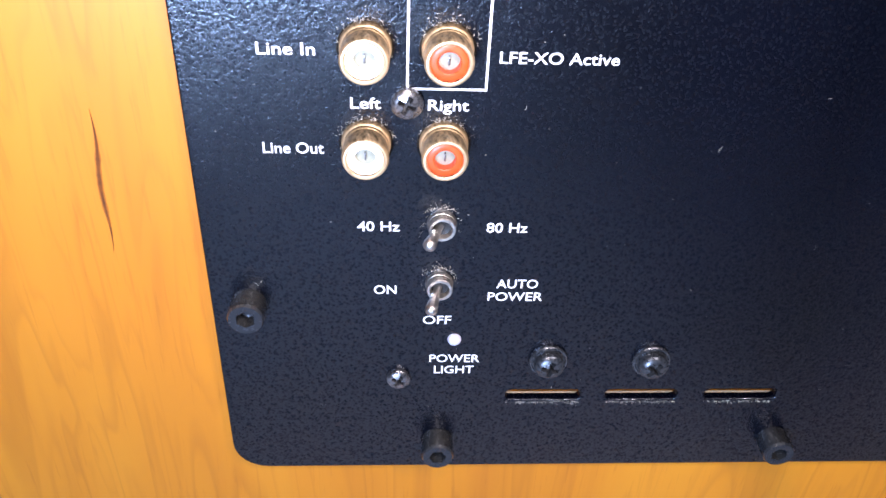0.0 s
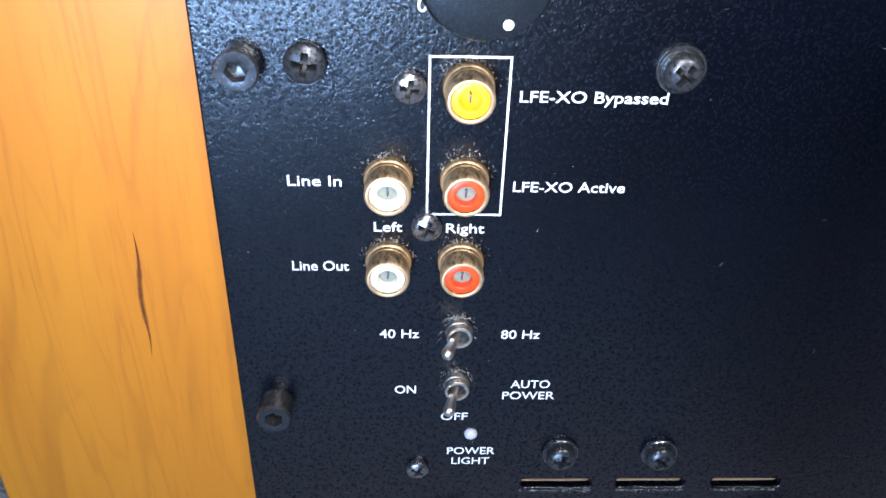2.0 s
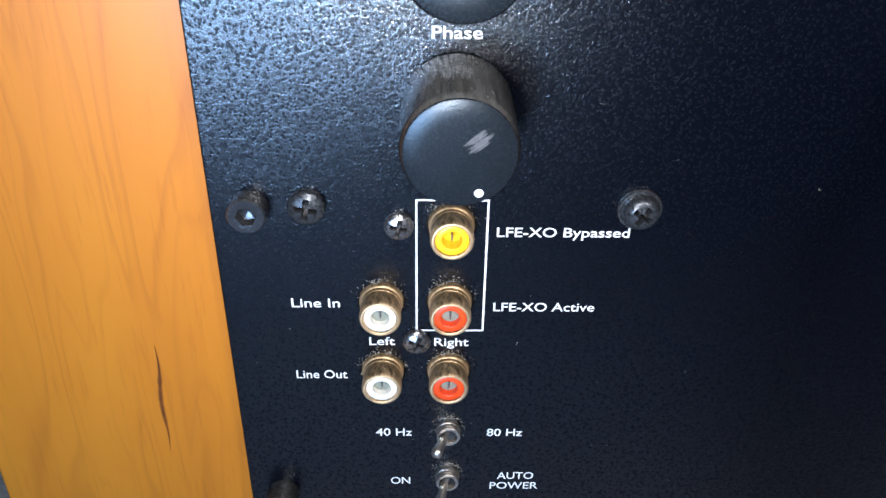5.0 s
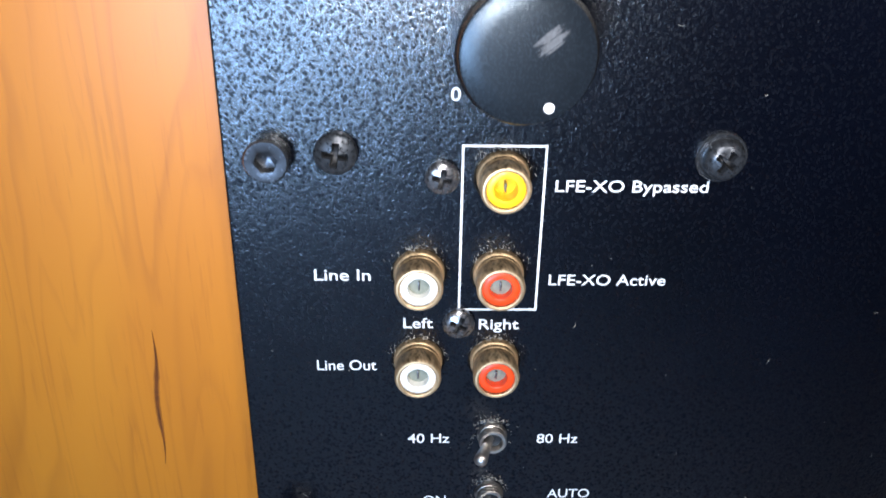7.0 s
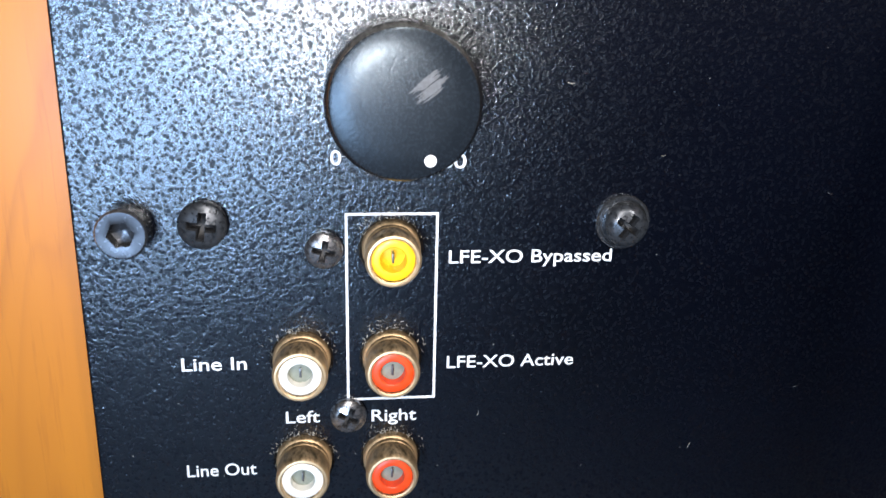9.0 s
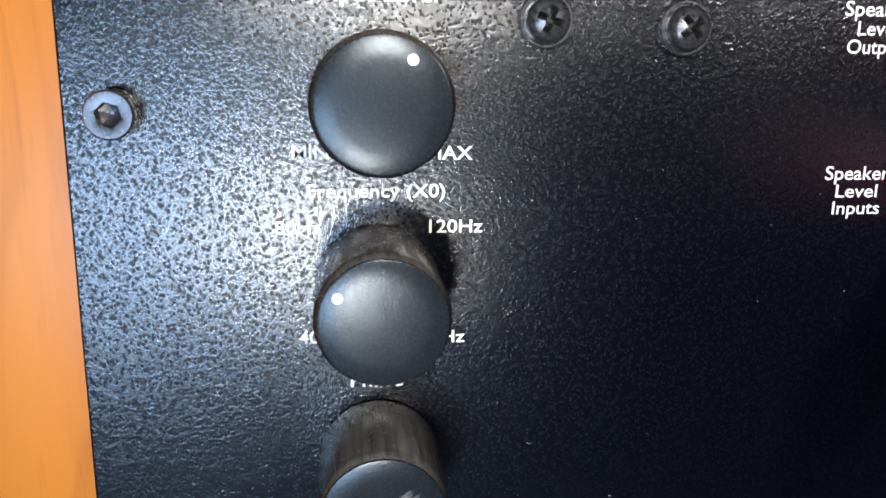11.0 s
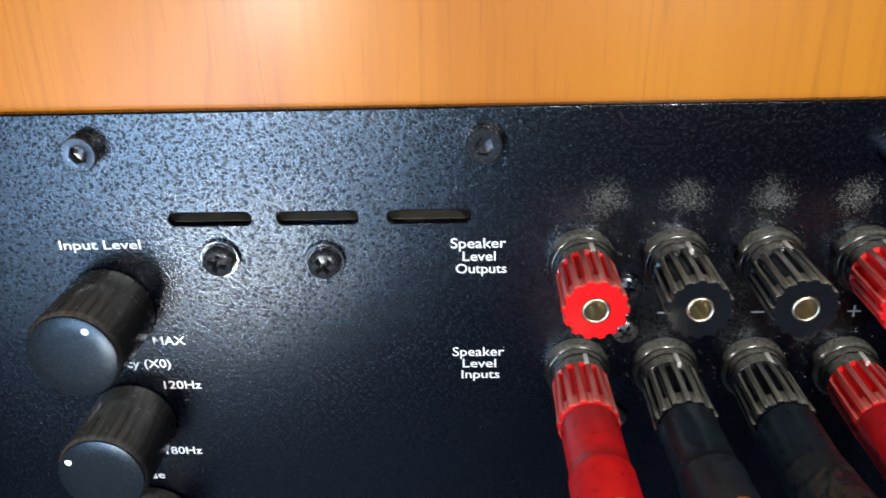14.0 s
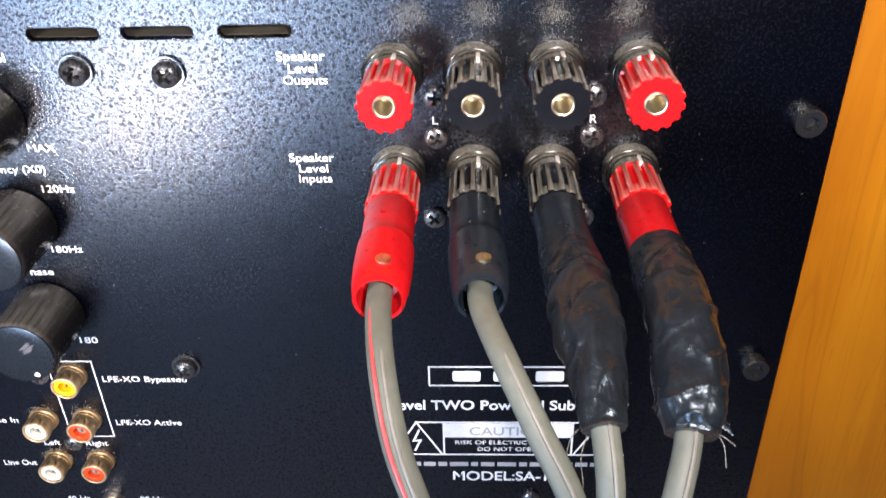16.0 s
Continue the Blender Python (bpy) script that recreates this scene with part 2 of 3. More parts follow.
def rings(profile, seg=40, close_end=True, close_start=False):
    """Rings round the axis -y (towards the viewer). profile: (radius or function of the angle, height out of the plate or function of the radius)."""
    bm = bmesh.new()
    loops = []
    for rad, h in profile:
        fn = rad if callable(rad) else circle(rad)
        loop = []
        for k in range(seg):
            a = 2 * math.pi * k / seg
            r = fn(a)
            x, z = r * math.cos(a), r * math.sin(a)
            loop.append(bm.verts.new((x, -(h(r) if callable(h) else h), z)))
        loops.append(loop)
    for a, b in zip(loops, loops[1:]):
        for k in range(seg):
            bm.faces.new((a[k], a[(k + 1) % seg], b[(k + 1) % seg], b[k]))
    if close_end:
        bm.faces.new(loops[-1])
    if close_start:
        bm.faces.new(loops[0][::-1])
    bmesh.ops.recalc_face_normals(bm, faces=bm.faces)
    return bm


def box(x0, x1, y0, y1, z0, z1, bevel=0.0):
    bm = bmesh.new()
    bmesh.ops.create_cube(bm, size=1)
    bmesh.ops.scale(bm, vec=(x1 - x0, y1 - y0, z1 - z0), verts=bm.verts)
    bmesh.ops.translate(bm, vec=((x0 + x1) / 2, (y0 + y1) / 2, (z0 + z1) / 2), verts=bm.verts)
    if bevel:
        bmesh.ops.bevel(bm, geom=bm.edges[:], offset=bevel, segments=3, affect="EDGES", profile=0.5)
    return bm


def rounded(x0, x1, z0, z1, r, n=8):
    """Corner points of a rounded rectangle."""
    pts = []
    for cx, cz, a0 in ((x1 - r, z1 - r, 0), (x0 + r, z1 - r, 90), (x0 + r, z0 + r, 180), (x1 - r, z0 + r, 270)):
        for k in range(n + 1):
            a = radians(a0 + 90 * k / n)
            pts.append((cx + r * math.cos(a), cz + r * math.sin(a)))
    return pts


def disc_outline(x, z, r, n=28):
    return [(x + r * math.cos(2 * math.pi * k / n), z + r * math.sin(2 * math.pi * k / n)) for k in range(n)]


def sheet(name, outlines, front, back, bevel=0.0):
    """A flat sheet with holes between the depths front and back, as a mesh."""
    cu = bpy.data.curves.new(name, "CURVE")
    cu.dimensions, cu.fill_mode = "2D", "BOTH"
    cu.extrude = (back - front) / 2 - bevel
    cu.bevel_depth, cu.bevel_resolution = bevel, 1
    for o in outlines:
        s = cu.splines.new("POLY")
        s.points.add(len(o) - 1)
        for p, (x, z) in zip(s.points, o):
            p.co = (x, z, 0, 1)
        s.use_cyclic_u = True
    ob = bpy.data.objects.new(name, cu)
    me = bpy.data.meshes.new_from_object(ob)
    bpy.data.objects.remove(ob)
    bm = bmesh.new()
    bm.from_mesh(me)
    bpy.data.meshes.remove(me)
    bmesh.ops.transform(bm, matrix=pose(0, (front + back) / 2, 0, 90), verts=bm.verts)
    bmesh.ops.remove_doubles(bm, verts=bm.verts, dist=1e-7)
    bmesh.ops.recalc_face_normals(bm, faces=bm.faces)
    return bm


def lettering(words, x0, x1, z0, height, material=None, parent=None, depth=0.00008, bold=0.0):
    """Printed words between x0 and x1 (mm) on the base line z0, capitals that high."""
    cu = bpy.data.curves.new("lettering", "FONT")
    cu.body, cu.size, cu.extrude = words, 1.0, 0.0
    cu.offset = 0.010 + bold
    cu.resolution_u = 4
    ob = bpy.data.objects.new("lettering", cu)
    me = bpy.data.meshes.new_from_object(ob)
    bpy.data.objects.remove(ob)
    bm = bmesh.new()
    bm.from_mesh(me)
    bpy.data.meshes.remove(me)
    xs = [v.co.x for v in bm.verts]
    lo, hi = min(xs), max(xs)
    sx, sz = (x1 - x0) / 1000 / (hi - lo), height / 1000 / 0.73
    for v in bm.verts:
        v.co = Vector((x0 / 1000 + (v.co.x - lo) * sx, -depth, z0 / 1000 + v.co.y * sz))
    bmesh.ops.recalc_face_normals(bm, faces=bm.faces)
    if bm.faces and sum(f.normal.y for f in bm.faces) > 0:
        bmesh.ops.reverse_faces(bm, faces=bm.faces)
    return part("lettering", bm, material or WHITE_INK, parent, 'printed words "%s"' % words.replace("\n", " "), smooth=False)


def strokes(name, lines, width, material, parent, depth=0.00008, label=""):
    """Printed straight lines (mm) of a width (mm)."""
    bm = bmesh.new()
    for i, (ax, az, bx, bz) in enumerate(lines):
        d = Vector((bx - ax, 0, bz - az))
        n = Vector((-d.z, 0, d.x)).normalized() * width / 2
        e = d.normalized() * width / 2
        y = Vector((0, -depth * 1000 - 0.002 * i, 0))
        a, b = Vector((ax, 0, az)) - e + y, Vector((bx, 0, bz)) + e + y
        bm.faces.new([bm.verts.new(p / 1000) for p in (a - n, b - n, b + n, a + n)])
    bmesh.ops.recalc_face_normals(bm, faces=bm.faces)
    return part(name, bm, material, parent, label, smooth=False)


def bar(x0, x1, z0, z1, material, parent, name="printed_bar", depth=0.00008, r=0.0):
    pts = rounded(x0 / 1000, x1 / 1000, z0 / 1000, z1 / 1000, r / 1000, 4) if r else [(x0 / 1000, z0 / 1000), (x1 / 1000, z0 / 1000), (x1 / 1000, z1 / 1000), (x0 / 1000, z1 / 1000)]
    bm = bmesh.new()
    bm.faces.new([bm.verts.new((x, -depth, z)) for x, z in pts])
    return part(name, bm, material, parent, smooth=False)


def tube(points, radius, seg=20, steps=10, flat=1.0, taper=None, wobble=0.0, seed=0, caps=True, turns=0.0):
    """A tube along a smooth line through the points (metres). taper: radius factors along it. flat: height of the section against its width. turns: overlapping turns of a wound tape."""
    pts = [Vector(p) for p in points]
    ext = [pts[0] * 2 - pts[1]] + pts + [pts[-1] * 2 - pts[-2]]
    line = []
    for i in range(1, len(ext) - 2):
        p0, p1, p2, p3 = ext[i - 1:i + 3]
        for k in range(steps):
            t = k / steps
            line.append(0.5 * (2 * p1 + (p2 - p0) * t + (2 * p0 - 5 * p1 + 4 * p2 - p3) * t * t + (3 * p1 - p0 - 3 * p2 + p3) * t ** 3))
    line.append(pts[-1])
    bm = bmesh.new()
    loops = []
    side = Vector((1, 0, 0))
    for i, p in enumerate(line):
        d = (line[min(i + 1, len(line) - 1)] - line[max(i - 1, 0)]).normalized()
        side = (side - d * side.dot(d)).normalized()
        up = side.cross(d).normalized()
        f = i / (len(line) - 1)
        r = radius
        if taper:
            g = f * (len(taper) - 1)
            j = min(int(g), len(taper) - 2)
            u = g - j
            u = u * u * (3 - 2 * u)
            r = radius * (taper[j] * (1 - u) + taper[j + 1] * u)
        loop = []
        for k in range(seg):
            a = 2 * math.pi * k / seg
            rr = r
            if wobble:
                q = p * 110 + Vector((math.cos(a), math.sin(a), seed)) * 1.5
                fold = Vector((math.cos(a + f * 4) * 0.8, math.sin(a + f * 4) * 0.8, seed + f * 5))
                ridge = 1 - min(1.0, 3.2 * abs(noise.noise(fold)))
                rr *= 1 + wobble * min(1.0, f * 6) * (noise.noise(q) + 0.4 * (abs(noise.noise(q * 2.3)) - 0.2) + 0.6 * ridge * ridge - 0.15)
            if turns:
                rr *= 1 + 0.022 * ((f * turns + a / (2 * math.pi)) % 1.0) * min(1.0, 8 * f)
            loop.append(bm.verts.new(p + side * rr * math.cos(a) + up * rr * flat * math.sin(a)))
        loops.append(loop)
    for a, b in zip(loops, loops[1:]):
        for k in range(seg):
            bm.faces.new((a[k], a[(k + 1) % seg], b[(k + 1) % seg], b[k]))
    if caps:
        bm.faces.new(loops[0][::-1])
        bm.faces.new(loops[-1])
    bmesh.ops.recalc_face_normals(bm, faces=bm.faces)
    return bm


def at_mm(x, z, y=0.0, spin=0.0):
    """A place on the plate in mm, y out of it negative; spin turns about the plate's normal."""
    return pose(x / 1000, y / 1000, z / 1000, 0, spin, 0)


# ---- the room ----
def slab(name, b, material, label, category, bevel=0.0):
    ob = link_mesh(name, box(*b, bevel), material, smooth=False)
    return tagged(ob, label, category, kind="structure")


slab("floor", (-2.2, 2.6, -2.6, 1.0, -0.06, 0.0), CARPET, "pale off-white carpeted floor under the speaker", "floor")
slab("wall_north", (-2.2, 2.6, 1.0, 1.1, 0.0, 2.5), WALL_PAINT, "plain grey painted wall", "wall")
slab("wall_south", (-2.2, 2.6, -2.7, -2.6, 0.0, 2.5), WALL_PAINT, "plain grey painted wall", "wall")
slab("wall_west", (-2.3, -2.2, -2.6, 1.0, 0.0, 2.5), WALL_PAINT, "plain grey painted wall", "wall")
slab("wall_east", (2.6, 2.7, -2.6, 1.0, 0.0, 2.5), WALL_PAINT, "plain grey painted wall", "wall")
slab("ceiling", (-2.2, 2.6, -2.6, 1.0, 2.5, 2.6), WALL_PAINT, "plain grey ceiling", "ceiling")

# ---- the cabinet ----
CX0, CX1, CZ0, CZ1, FACE, DEEP = -0.0985, 0.275, 0.012, 0.452, 0.0025, 0.42
cabinet = thing("subwoofer_cabinet", (0, 0, 0), "cherry-veneered wooden subwoofer cabinet standing on the carpet", "speaker")


def cabinet_parts():
    outer = rounded(CX0, CX1, CZ0, CZ1, 0.002, 3)
    hole = rounded(-0.028, 0.206, 0.1230, 0.342, 0.004, 3)[::-1]
    part("back_panel", sheet("back_panel", [outer, hole], FACE, FACE + 0.018, 0.0008), CHERRY, cabinet, "lacquered cherry veneer back panel with upright grain", smooth=False)
    b = 0.018
    y0, y1 = FACE + b, DEEP
    part("side_panel", box(CX0, CX0 + b, y0, y1, CZ0, CZ1, 0.001), CHERRY, cabinet)
    part("side_panel", box(CX1 - b, CX1, y0, y1, CZ0, CZ1, 0.001), CHERRY, cabinet)
    part("top_panel", box(CX0 + b, CX1 - b, y0, y1, CZ1 - b, CZ1, 0.001), CHERRY, cabinet)
    part("bottom_panel", box(CX0 + b, CX1 - b, y0, y1, CZ0, CZ0 + b, 0.001), CHERRY, cabinet)
    part("front_panel", box(CX0 + b, CX1 - b, y1 - b, y1 - 0.0005, CZ0 + b, CZ1 - b, 0.001), CHERRY, cabinet)
    lining = sheet("cut_edge", [rounded(-0.0279, 0.2059, 0.1231, 0.3419, 0.004, 3), rounded(-0.0274, 0.2054, 0.1237, 0.3414, 0.0036, 3)[::-1]], FACE - 0.00005, FACE + 0.0175)
    part("cut_edge", lining, MDF, cabinet, "raw board edge of the opening", smooth=False)
    for x in (CX0 + 0.04, CX1 - 0.04):
        for y in (0.06, DEEP - 0.05):
            bm = rings([(0.016, 0.0), (0.016, 0.010), (0.014, 0.012)], 24, True, True)
            part("foot", bm, BLACK_RUBBER, cabinet, "black rubber foot", pose(x, y, 0.0, -90))
    # a long dark flaw in the veneer, paler towards its rim
    for wide, lift, material, name in ((1.0, 0.00005, CHERRY_MID, "flaw_rim"), (0.5, 0.00009, CHERRY_DARK, "veneer_flaw")):
        bm = bmesh.new()
        left, right = [], []
        for k in range(31):
            u = k / 30
            ragged = 0.8 + 0.35 * noise.noise(Vector((u * 14, wide * 5, 0)))
            w = wide * 0.0007 * math.sin(math.pi * u) ** 0.9 * (0.5 + 0.5 * math.sin(3.1 * u + 0.2)) * ragged + 0.00003
            x = -0.0563 - 0.0015 * u + 0.0003 * math.sin(9 * u)
            z = 0.194 - 0.031 * u
            left.append(bm.verts.new((x - w, FACE - lift, z)))
            right.append(bm.verts.new((x + w, FACE - lift, z)))
        for k in range(30):
            bm.faces.new((left[k], left[k + 1], right[k + 1], right[k]))
        bmesh.ops.recalc_face_normals(bm, faces=bm.faces)
        part(name, bm, material, cabinet, "long dark gum streak in the veneer", smooth=False)


cabinet_parts()

# ---- the amplifier plate ----
panel = thing("amplifier_panel", (0, 0, 0), "black powder-coated amplifier plate with white lettering, screwed to the cabinet", "amplifier")
PX0, PX1, PZ0, PZ1 = -0.0391, 0.2177, 0.1022, 0.3530
SLOT_X = ((23, 41), (46, 63.6), (69.2, 87))
JACKS = ((-7.2, 207.2, JACK_WHITE, "white"), (6.8, 207.2, JACK_RED, "red"), (-7.3, 189.1, JACK_WHITE, "white"), (6.8, 189.1, JACK_RED, "red"), (6.8, 225.3, JACK_YELLOW, "yellow"))


def plate():
    outlines = [rounded(PX0, PX1, PZ0, PZ1, 0.0075, 8)]
    for z0, z1 in ((328.5, 331.9), (123.6, 127.4)):
        for x0, x1 in SLOT_X:
            outlines.append(rounded(x0 / 1000, x1 / 1000, z0 / 1000, z1 / 1000, 0.0016, 5)[::-1])
    for x, z, *_ in JACKS:
        outlines.append(disc_outline(x / 1000, z / 1000, 0.0050)[::-1])
    part("plate", sheet("plate", outlines, 0.0, 0.0024, 0.0004), COAT, panel, "black textured powder-coated steel plate", smooth=False)
    part("chassis", box(-0.020, 0.196, 0.034, 0.036, 0.128, 0.339), CHASSIS, panel, "dull zinc chassis seen through the slots")
    part("chassis_rail", box(0.015, 0.100, 0.0028, 0.020, 0.318, 0.3288), PALE_METAL, panel, "pale metal rail behind the slots")
    part("inner_wire", tube([(0.068, 0.010, 0.3310), (0.073, 0.008, 0.3314), (0.079, 0.009, 0.3312), (0.085, 0.012, 0.3305)], 0.0011, 12, 8), GOLD, panel, "coppery wire behind a slot")
    part("inner_wire", tube([(0.042, 0.011, 0.3300), (0.049, 0.009, 0.3313), (0.056, 0.008, 0.3308), (0.064, 0.012, 0.3302)], 0.0010, 12, 8), BLUE_WIRE, panel, "blue insulated wire behind a slot")


plate()


def cross_shape(w, l):
    """Outline of a cross recess with arms w wide and l long, from the middle."""
    def f(a):
        c, n = max(1e-6, abs(math.cos(a))), max(1e-6, abs(math.sin(a)))
        return max(min(l / c, w / n), min(w / c, l / n))
    return f


def pan_head(r, h, cross):
    """A domed screw head with a tapering cross recess."""
    dome = lambda q: h * (0.36 + 0.64 * math.sqrt(max(0.0, 1 - (q / (r * 1.04)) ** 2)))
    prof = [(r * 0.98, 0.0), (r, h * 0.12), (r, h * 0.40)]
    prof += [(r * u, dome) for u in (0.985, 0.95, 0.88, 0.78, 0.70)]
    prof += [(cross_shape(cross * 0.31, cross * 1.10), dome), (cross_shape(cross * 0.28, cross * 1.05), lambda q: dome(q) - h * 0.06)]
    prof += [(cross_shape(cross * 0.25, cross * 0.98), h * 0.42)]
    return rings(prof, 96, False)


def recess_floor(h, cross):
    """The tapering bottom of the cross recess, coloured dark for its dirt and shade."""
    return rings([(cross_shape(cross * 0.26, cross * 1.0), h * 0.62), (cross_shape(cross * 0.24, cross * 0.9), h * 0.42), (cross_shape(cross * 0.2, cross * 0.5), h * 0.2), (cross * 0.06, h * 0.12)], 96)


def screws():
    washer_bm = rings([(4.2e-3, 0), (4.3e-3, 0.25e-3), (4.3e-3, 0.75e-3), (4.1e-3, 1.0e-3), (3.75e-3, 1.0e-3), (3.6e-3, 0.8e-3), (3.0e-3, 0.8e-3)], 48)
    first = {}

    def put(kind, x, z, r, h, material, spin, washer=False, label=""):
        base = 0.8 if washer else 0.0
        key = (kind, r)
        m = at_mm(x, z, -base, spin)
        if key not in first:
            ob = part("screw", pan_head(r / 1000, h / 1000, r * 0.56 / 1000), material, panel, label, m)
            first[key] = (ob, part("cross_recess", recess_floor(h / 1000, r * 0.56 / 1000), RECESS_SHADE, ob, "dirty cross recess with its shade painted dark"))
        else:
            ob = share(first[key][0], panel, m)
            share(first[key][1], ob, Matrix())
        if washer:
            if "washer" not in first:
                first["washer"] = part("washer", washer_bm, WASHER_STEEL, ob, "black steel washer", at_mm(0, 0, base))
            else:
                share(first["washer"], ob, at_mm(0, 0, base))

    black = "black cross-head screw"
    put("black", -20.9, 229.6, 3.6, 2.6, BLACK_STEEL, 8, False, black)
    for x, z, s in ((42.8, 229.3, 33), (33.2, 321.4, 20), (55.6, 320.6, 50), (31.9, 136.4, 12), (55.0, 136.2, 40)):
        put("black", x, z, 3.35, 3.1, BLACK_STEEL, s, True, black)
    grey = "grey steel cross-head screw"
    for x, z, s in ((-3.4, 225.4, 12), (0.0, 197.4, 25)):
        put("grey", x, z, 2.9, 1.9, GREY_STEEL, s, False, grey)
    put("grey", -1.0, 131.2, 2.6, 1.8, GREY_STEEL, 30, False, grey)
    for x, z, s in ((120, 313.6, 5), (120, 302.9, 30), (158.6, 313.6, 50), (158.6, 302.9, 18), (119.0, 280.0, 40), (157.8, 280.0, 10), (147.4, 173.4, 25)):
        put("grey", x, z, 2.9, 1.9, GREY_STEEL, s, False, grey)


screws()


def bolts():
    bm = rings([(2.4e-3, -0.002), (2.4e-3, 0.0), (3.65e-3, 0.0), (3.7e-3, 0.2e-3), (3.7e-3, 3.6e-3), (3.4e-3, 4.0e-3), (2.4e-3, 4.0e-3), (hexagon(1.75e-3), 3.95e-3), (hexagon(1.7e-3), 1.6e-3), (0.4e-3, 1.2e-3)], 48)
    first = None
    spots = [(-31.8, z) for z in (152.0, 229.0, 306.8)] + [(210.2, z) for z in (152.0, 230.4, 306.8)]
    spots += [(x, 346.0) for x in (9.0, 89.5)] + [(170.6, 344.8)] + [(x, 111.0) for x in (8.2, 89.2, 170.2)]
    for i, (x, z) in enumerate(spots):
        proud = 1.4 if z < 115 or (x < 0 and z < 160) else 0.75 if z > 345.5 and x > 50 else 1.0
        m = at_mm(x, z, 0, (i * 23) % 60) @ Matrix.Diagonal((1, proud, 1, 1))
        if first is None:
            first = part("bolt", bm, BOLT_STEEL, panel, "black socket-head cap bolt", m)
        else:
            share(first, panel, m)


bolts()


def knobs():
    R, D = 9.95e-3, 20.5e-3
    body = rings([(R * 0.985, 0.6e-3), (R, 1.2e-3), (R * 0.985, D - 1.9e-3), (R * 0.972, D - 1.3e-3), (R * 0.93, D - 0.55e-3), (R * 0.925, D - 0.5e-3)], 72, True, True)
    face = rings([(R * 0.925, D - 0.55e-3), (R * 0.92, D - 0.1e-3), (R * 0.89, D), (R * 0.6, D + 0.15e-3), (R * 0.3, D + 0.22e-3), (R * 0.02, D + 0.24e-3)], 72)
    dot = rings([(0.78e-3, D - 0.3e-3), (0.78e-3, D + 0.10e-3), (0.70e-3, D + 0.16e-3)], 20)
    shaft = rings([(3e-3, -0.003), (3e-3, 0.8e-3)], 20)
    made = None
    for x, z, dx, dz in ((7.2, 309.4, 3.9, 5.9), (7.2, 279.6, -6.3, 3.8), (7.2, 249.8, 3.2, -6.8)):
        if made is None:
            b = part("knob", body, KNOB_SIDE, panel, "round black plastic control knob", at_mm(x, z))
            f = part("face", face, KNOB_FACE, b, "slightly domed satin knob face")
            s = part("shaft", shaft, NICKEL, b)
            d = part("pointer_dot", dot, WHITE_INK, b, "white pointer dot", at_mm(dx, dz))
            made = (b, f, s, d)
        else:
            b = share(made[0], panel, at_mm(x, z))
            share(made[1], b, Matrix())
            share(made[2], b, Matrix())
            share(made[3], b, at_mm(dx, dz))
    # worn streak on the lowest knob
    bm = bmesh.new()
    rnd = random.Random(4)
    for k in range(44):
        off = rnd.uniform(-1.1, 1.1)
        mid, half = rnd.uniform(-0.9, 0.9), rnd.uniform(0.6, 2.4) * (1.1 - 0.3 * abs(off))
        w = rnd.uniform(0.05, 0.16)
        cx, cz = 3.0 + 0.77 * mid - 0.62 * off, 2.3 + 0.62 * mid + 0.77 * off
        ring_pts = []
        for j in range(8):
            a = 2 * math.pi * j / 8
            p, q = half * math.cos(a) * rnd.uniform(0.8, 1.2), w * math.sin(a) * rnd.uniform(0.5, 1.5)
            ring_pts.append(bm.verts.new(((cx + 0.77 * p - 0.62 * q) / 1000, -D - 0.00025 - 0.000001 * k, (cz + 0.62 * p + 0.77 * q) / 1000)))
        bm.faces.new(ring_pts)
    bmesh.ops.recalc_face_normals(bm, faces=bm.faces)
    part("scuff", bm, SCUFF, b, "pale worn streak on the knob face", smooth=False)


knobs()


def jacks():
    shell = rings([(4.5e-3, -0.003), (4.5e-3, 0.45e-3), (4.35e-3, 0.75e-3), (4.1e-3, 0.9e-3), (4.05e-3, 1.7e-3), (3.95e-3, 1.8e-3), (3.95e-3, 2.8e-3), (4.15e-3, 3.1e-3), (4.2e-3, 5.7e-3), (4.1e-3, 6.05e-3), (3.85e-3, 6.35e-3), (3.55e-3, 6.4e-3), (3.3e-3, 6.25e-3), (3.2e-3, 5.4e-3)], 48, False)
    insert = rings([(3.25e-3, 5.3e-3), (3.2e-3, 5.85e-3), (2.95e-3, 6.0e-3), (2.1e-3, 6.0e-3), (1.92e-3, 5.85e-3), (1.85e-3, 2.6e-3)], 40, False)
    core = rings([(1.86e-3, 4.2e-3), (1.2e-3, 4.3e-3), (0.3e-3, 4.35e-3)], 32)
    pin = box(-0.17e-3, 0.17e-3, -4.9e-3, -2.2e-3, -0.75e-3, 0.75e-3, 0.00006)
    made, inserts = None, {}
    for x, z, colour, word in JACKS:
        m = at_mm(x, z, 0, 0)
        if made is None:
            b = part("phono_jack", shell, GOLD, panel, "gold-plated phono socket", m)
            made = (b, part("contact", pin, GREY_STEEL, b))
        else:
            b = share(made[0], panel, m)
            share(made[1], b, Matrix())
        if word not in inserts:
            inserts[word] = (part("insulator", insert.copy(), colour, b, word + " plastic insulator ring"), part("core", core.copy(), colour if word == "yellow" else JACK_CORE, b, "", Matrix.Diagonal((1, 0.72 if word == "yellow" else 1, 1, 1))))
        else:
            for piece in inserts[word]:
                share(piece, b, piece.matrix_basis.copy())
    insert.free()
    core.free()


jacks()


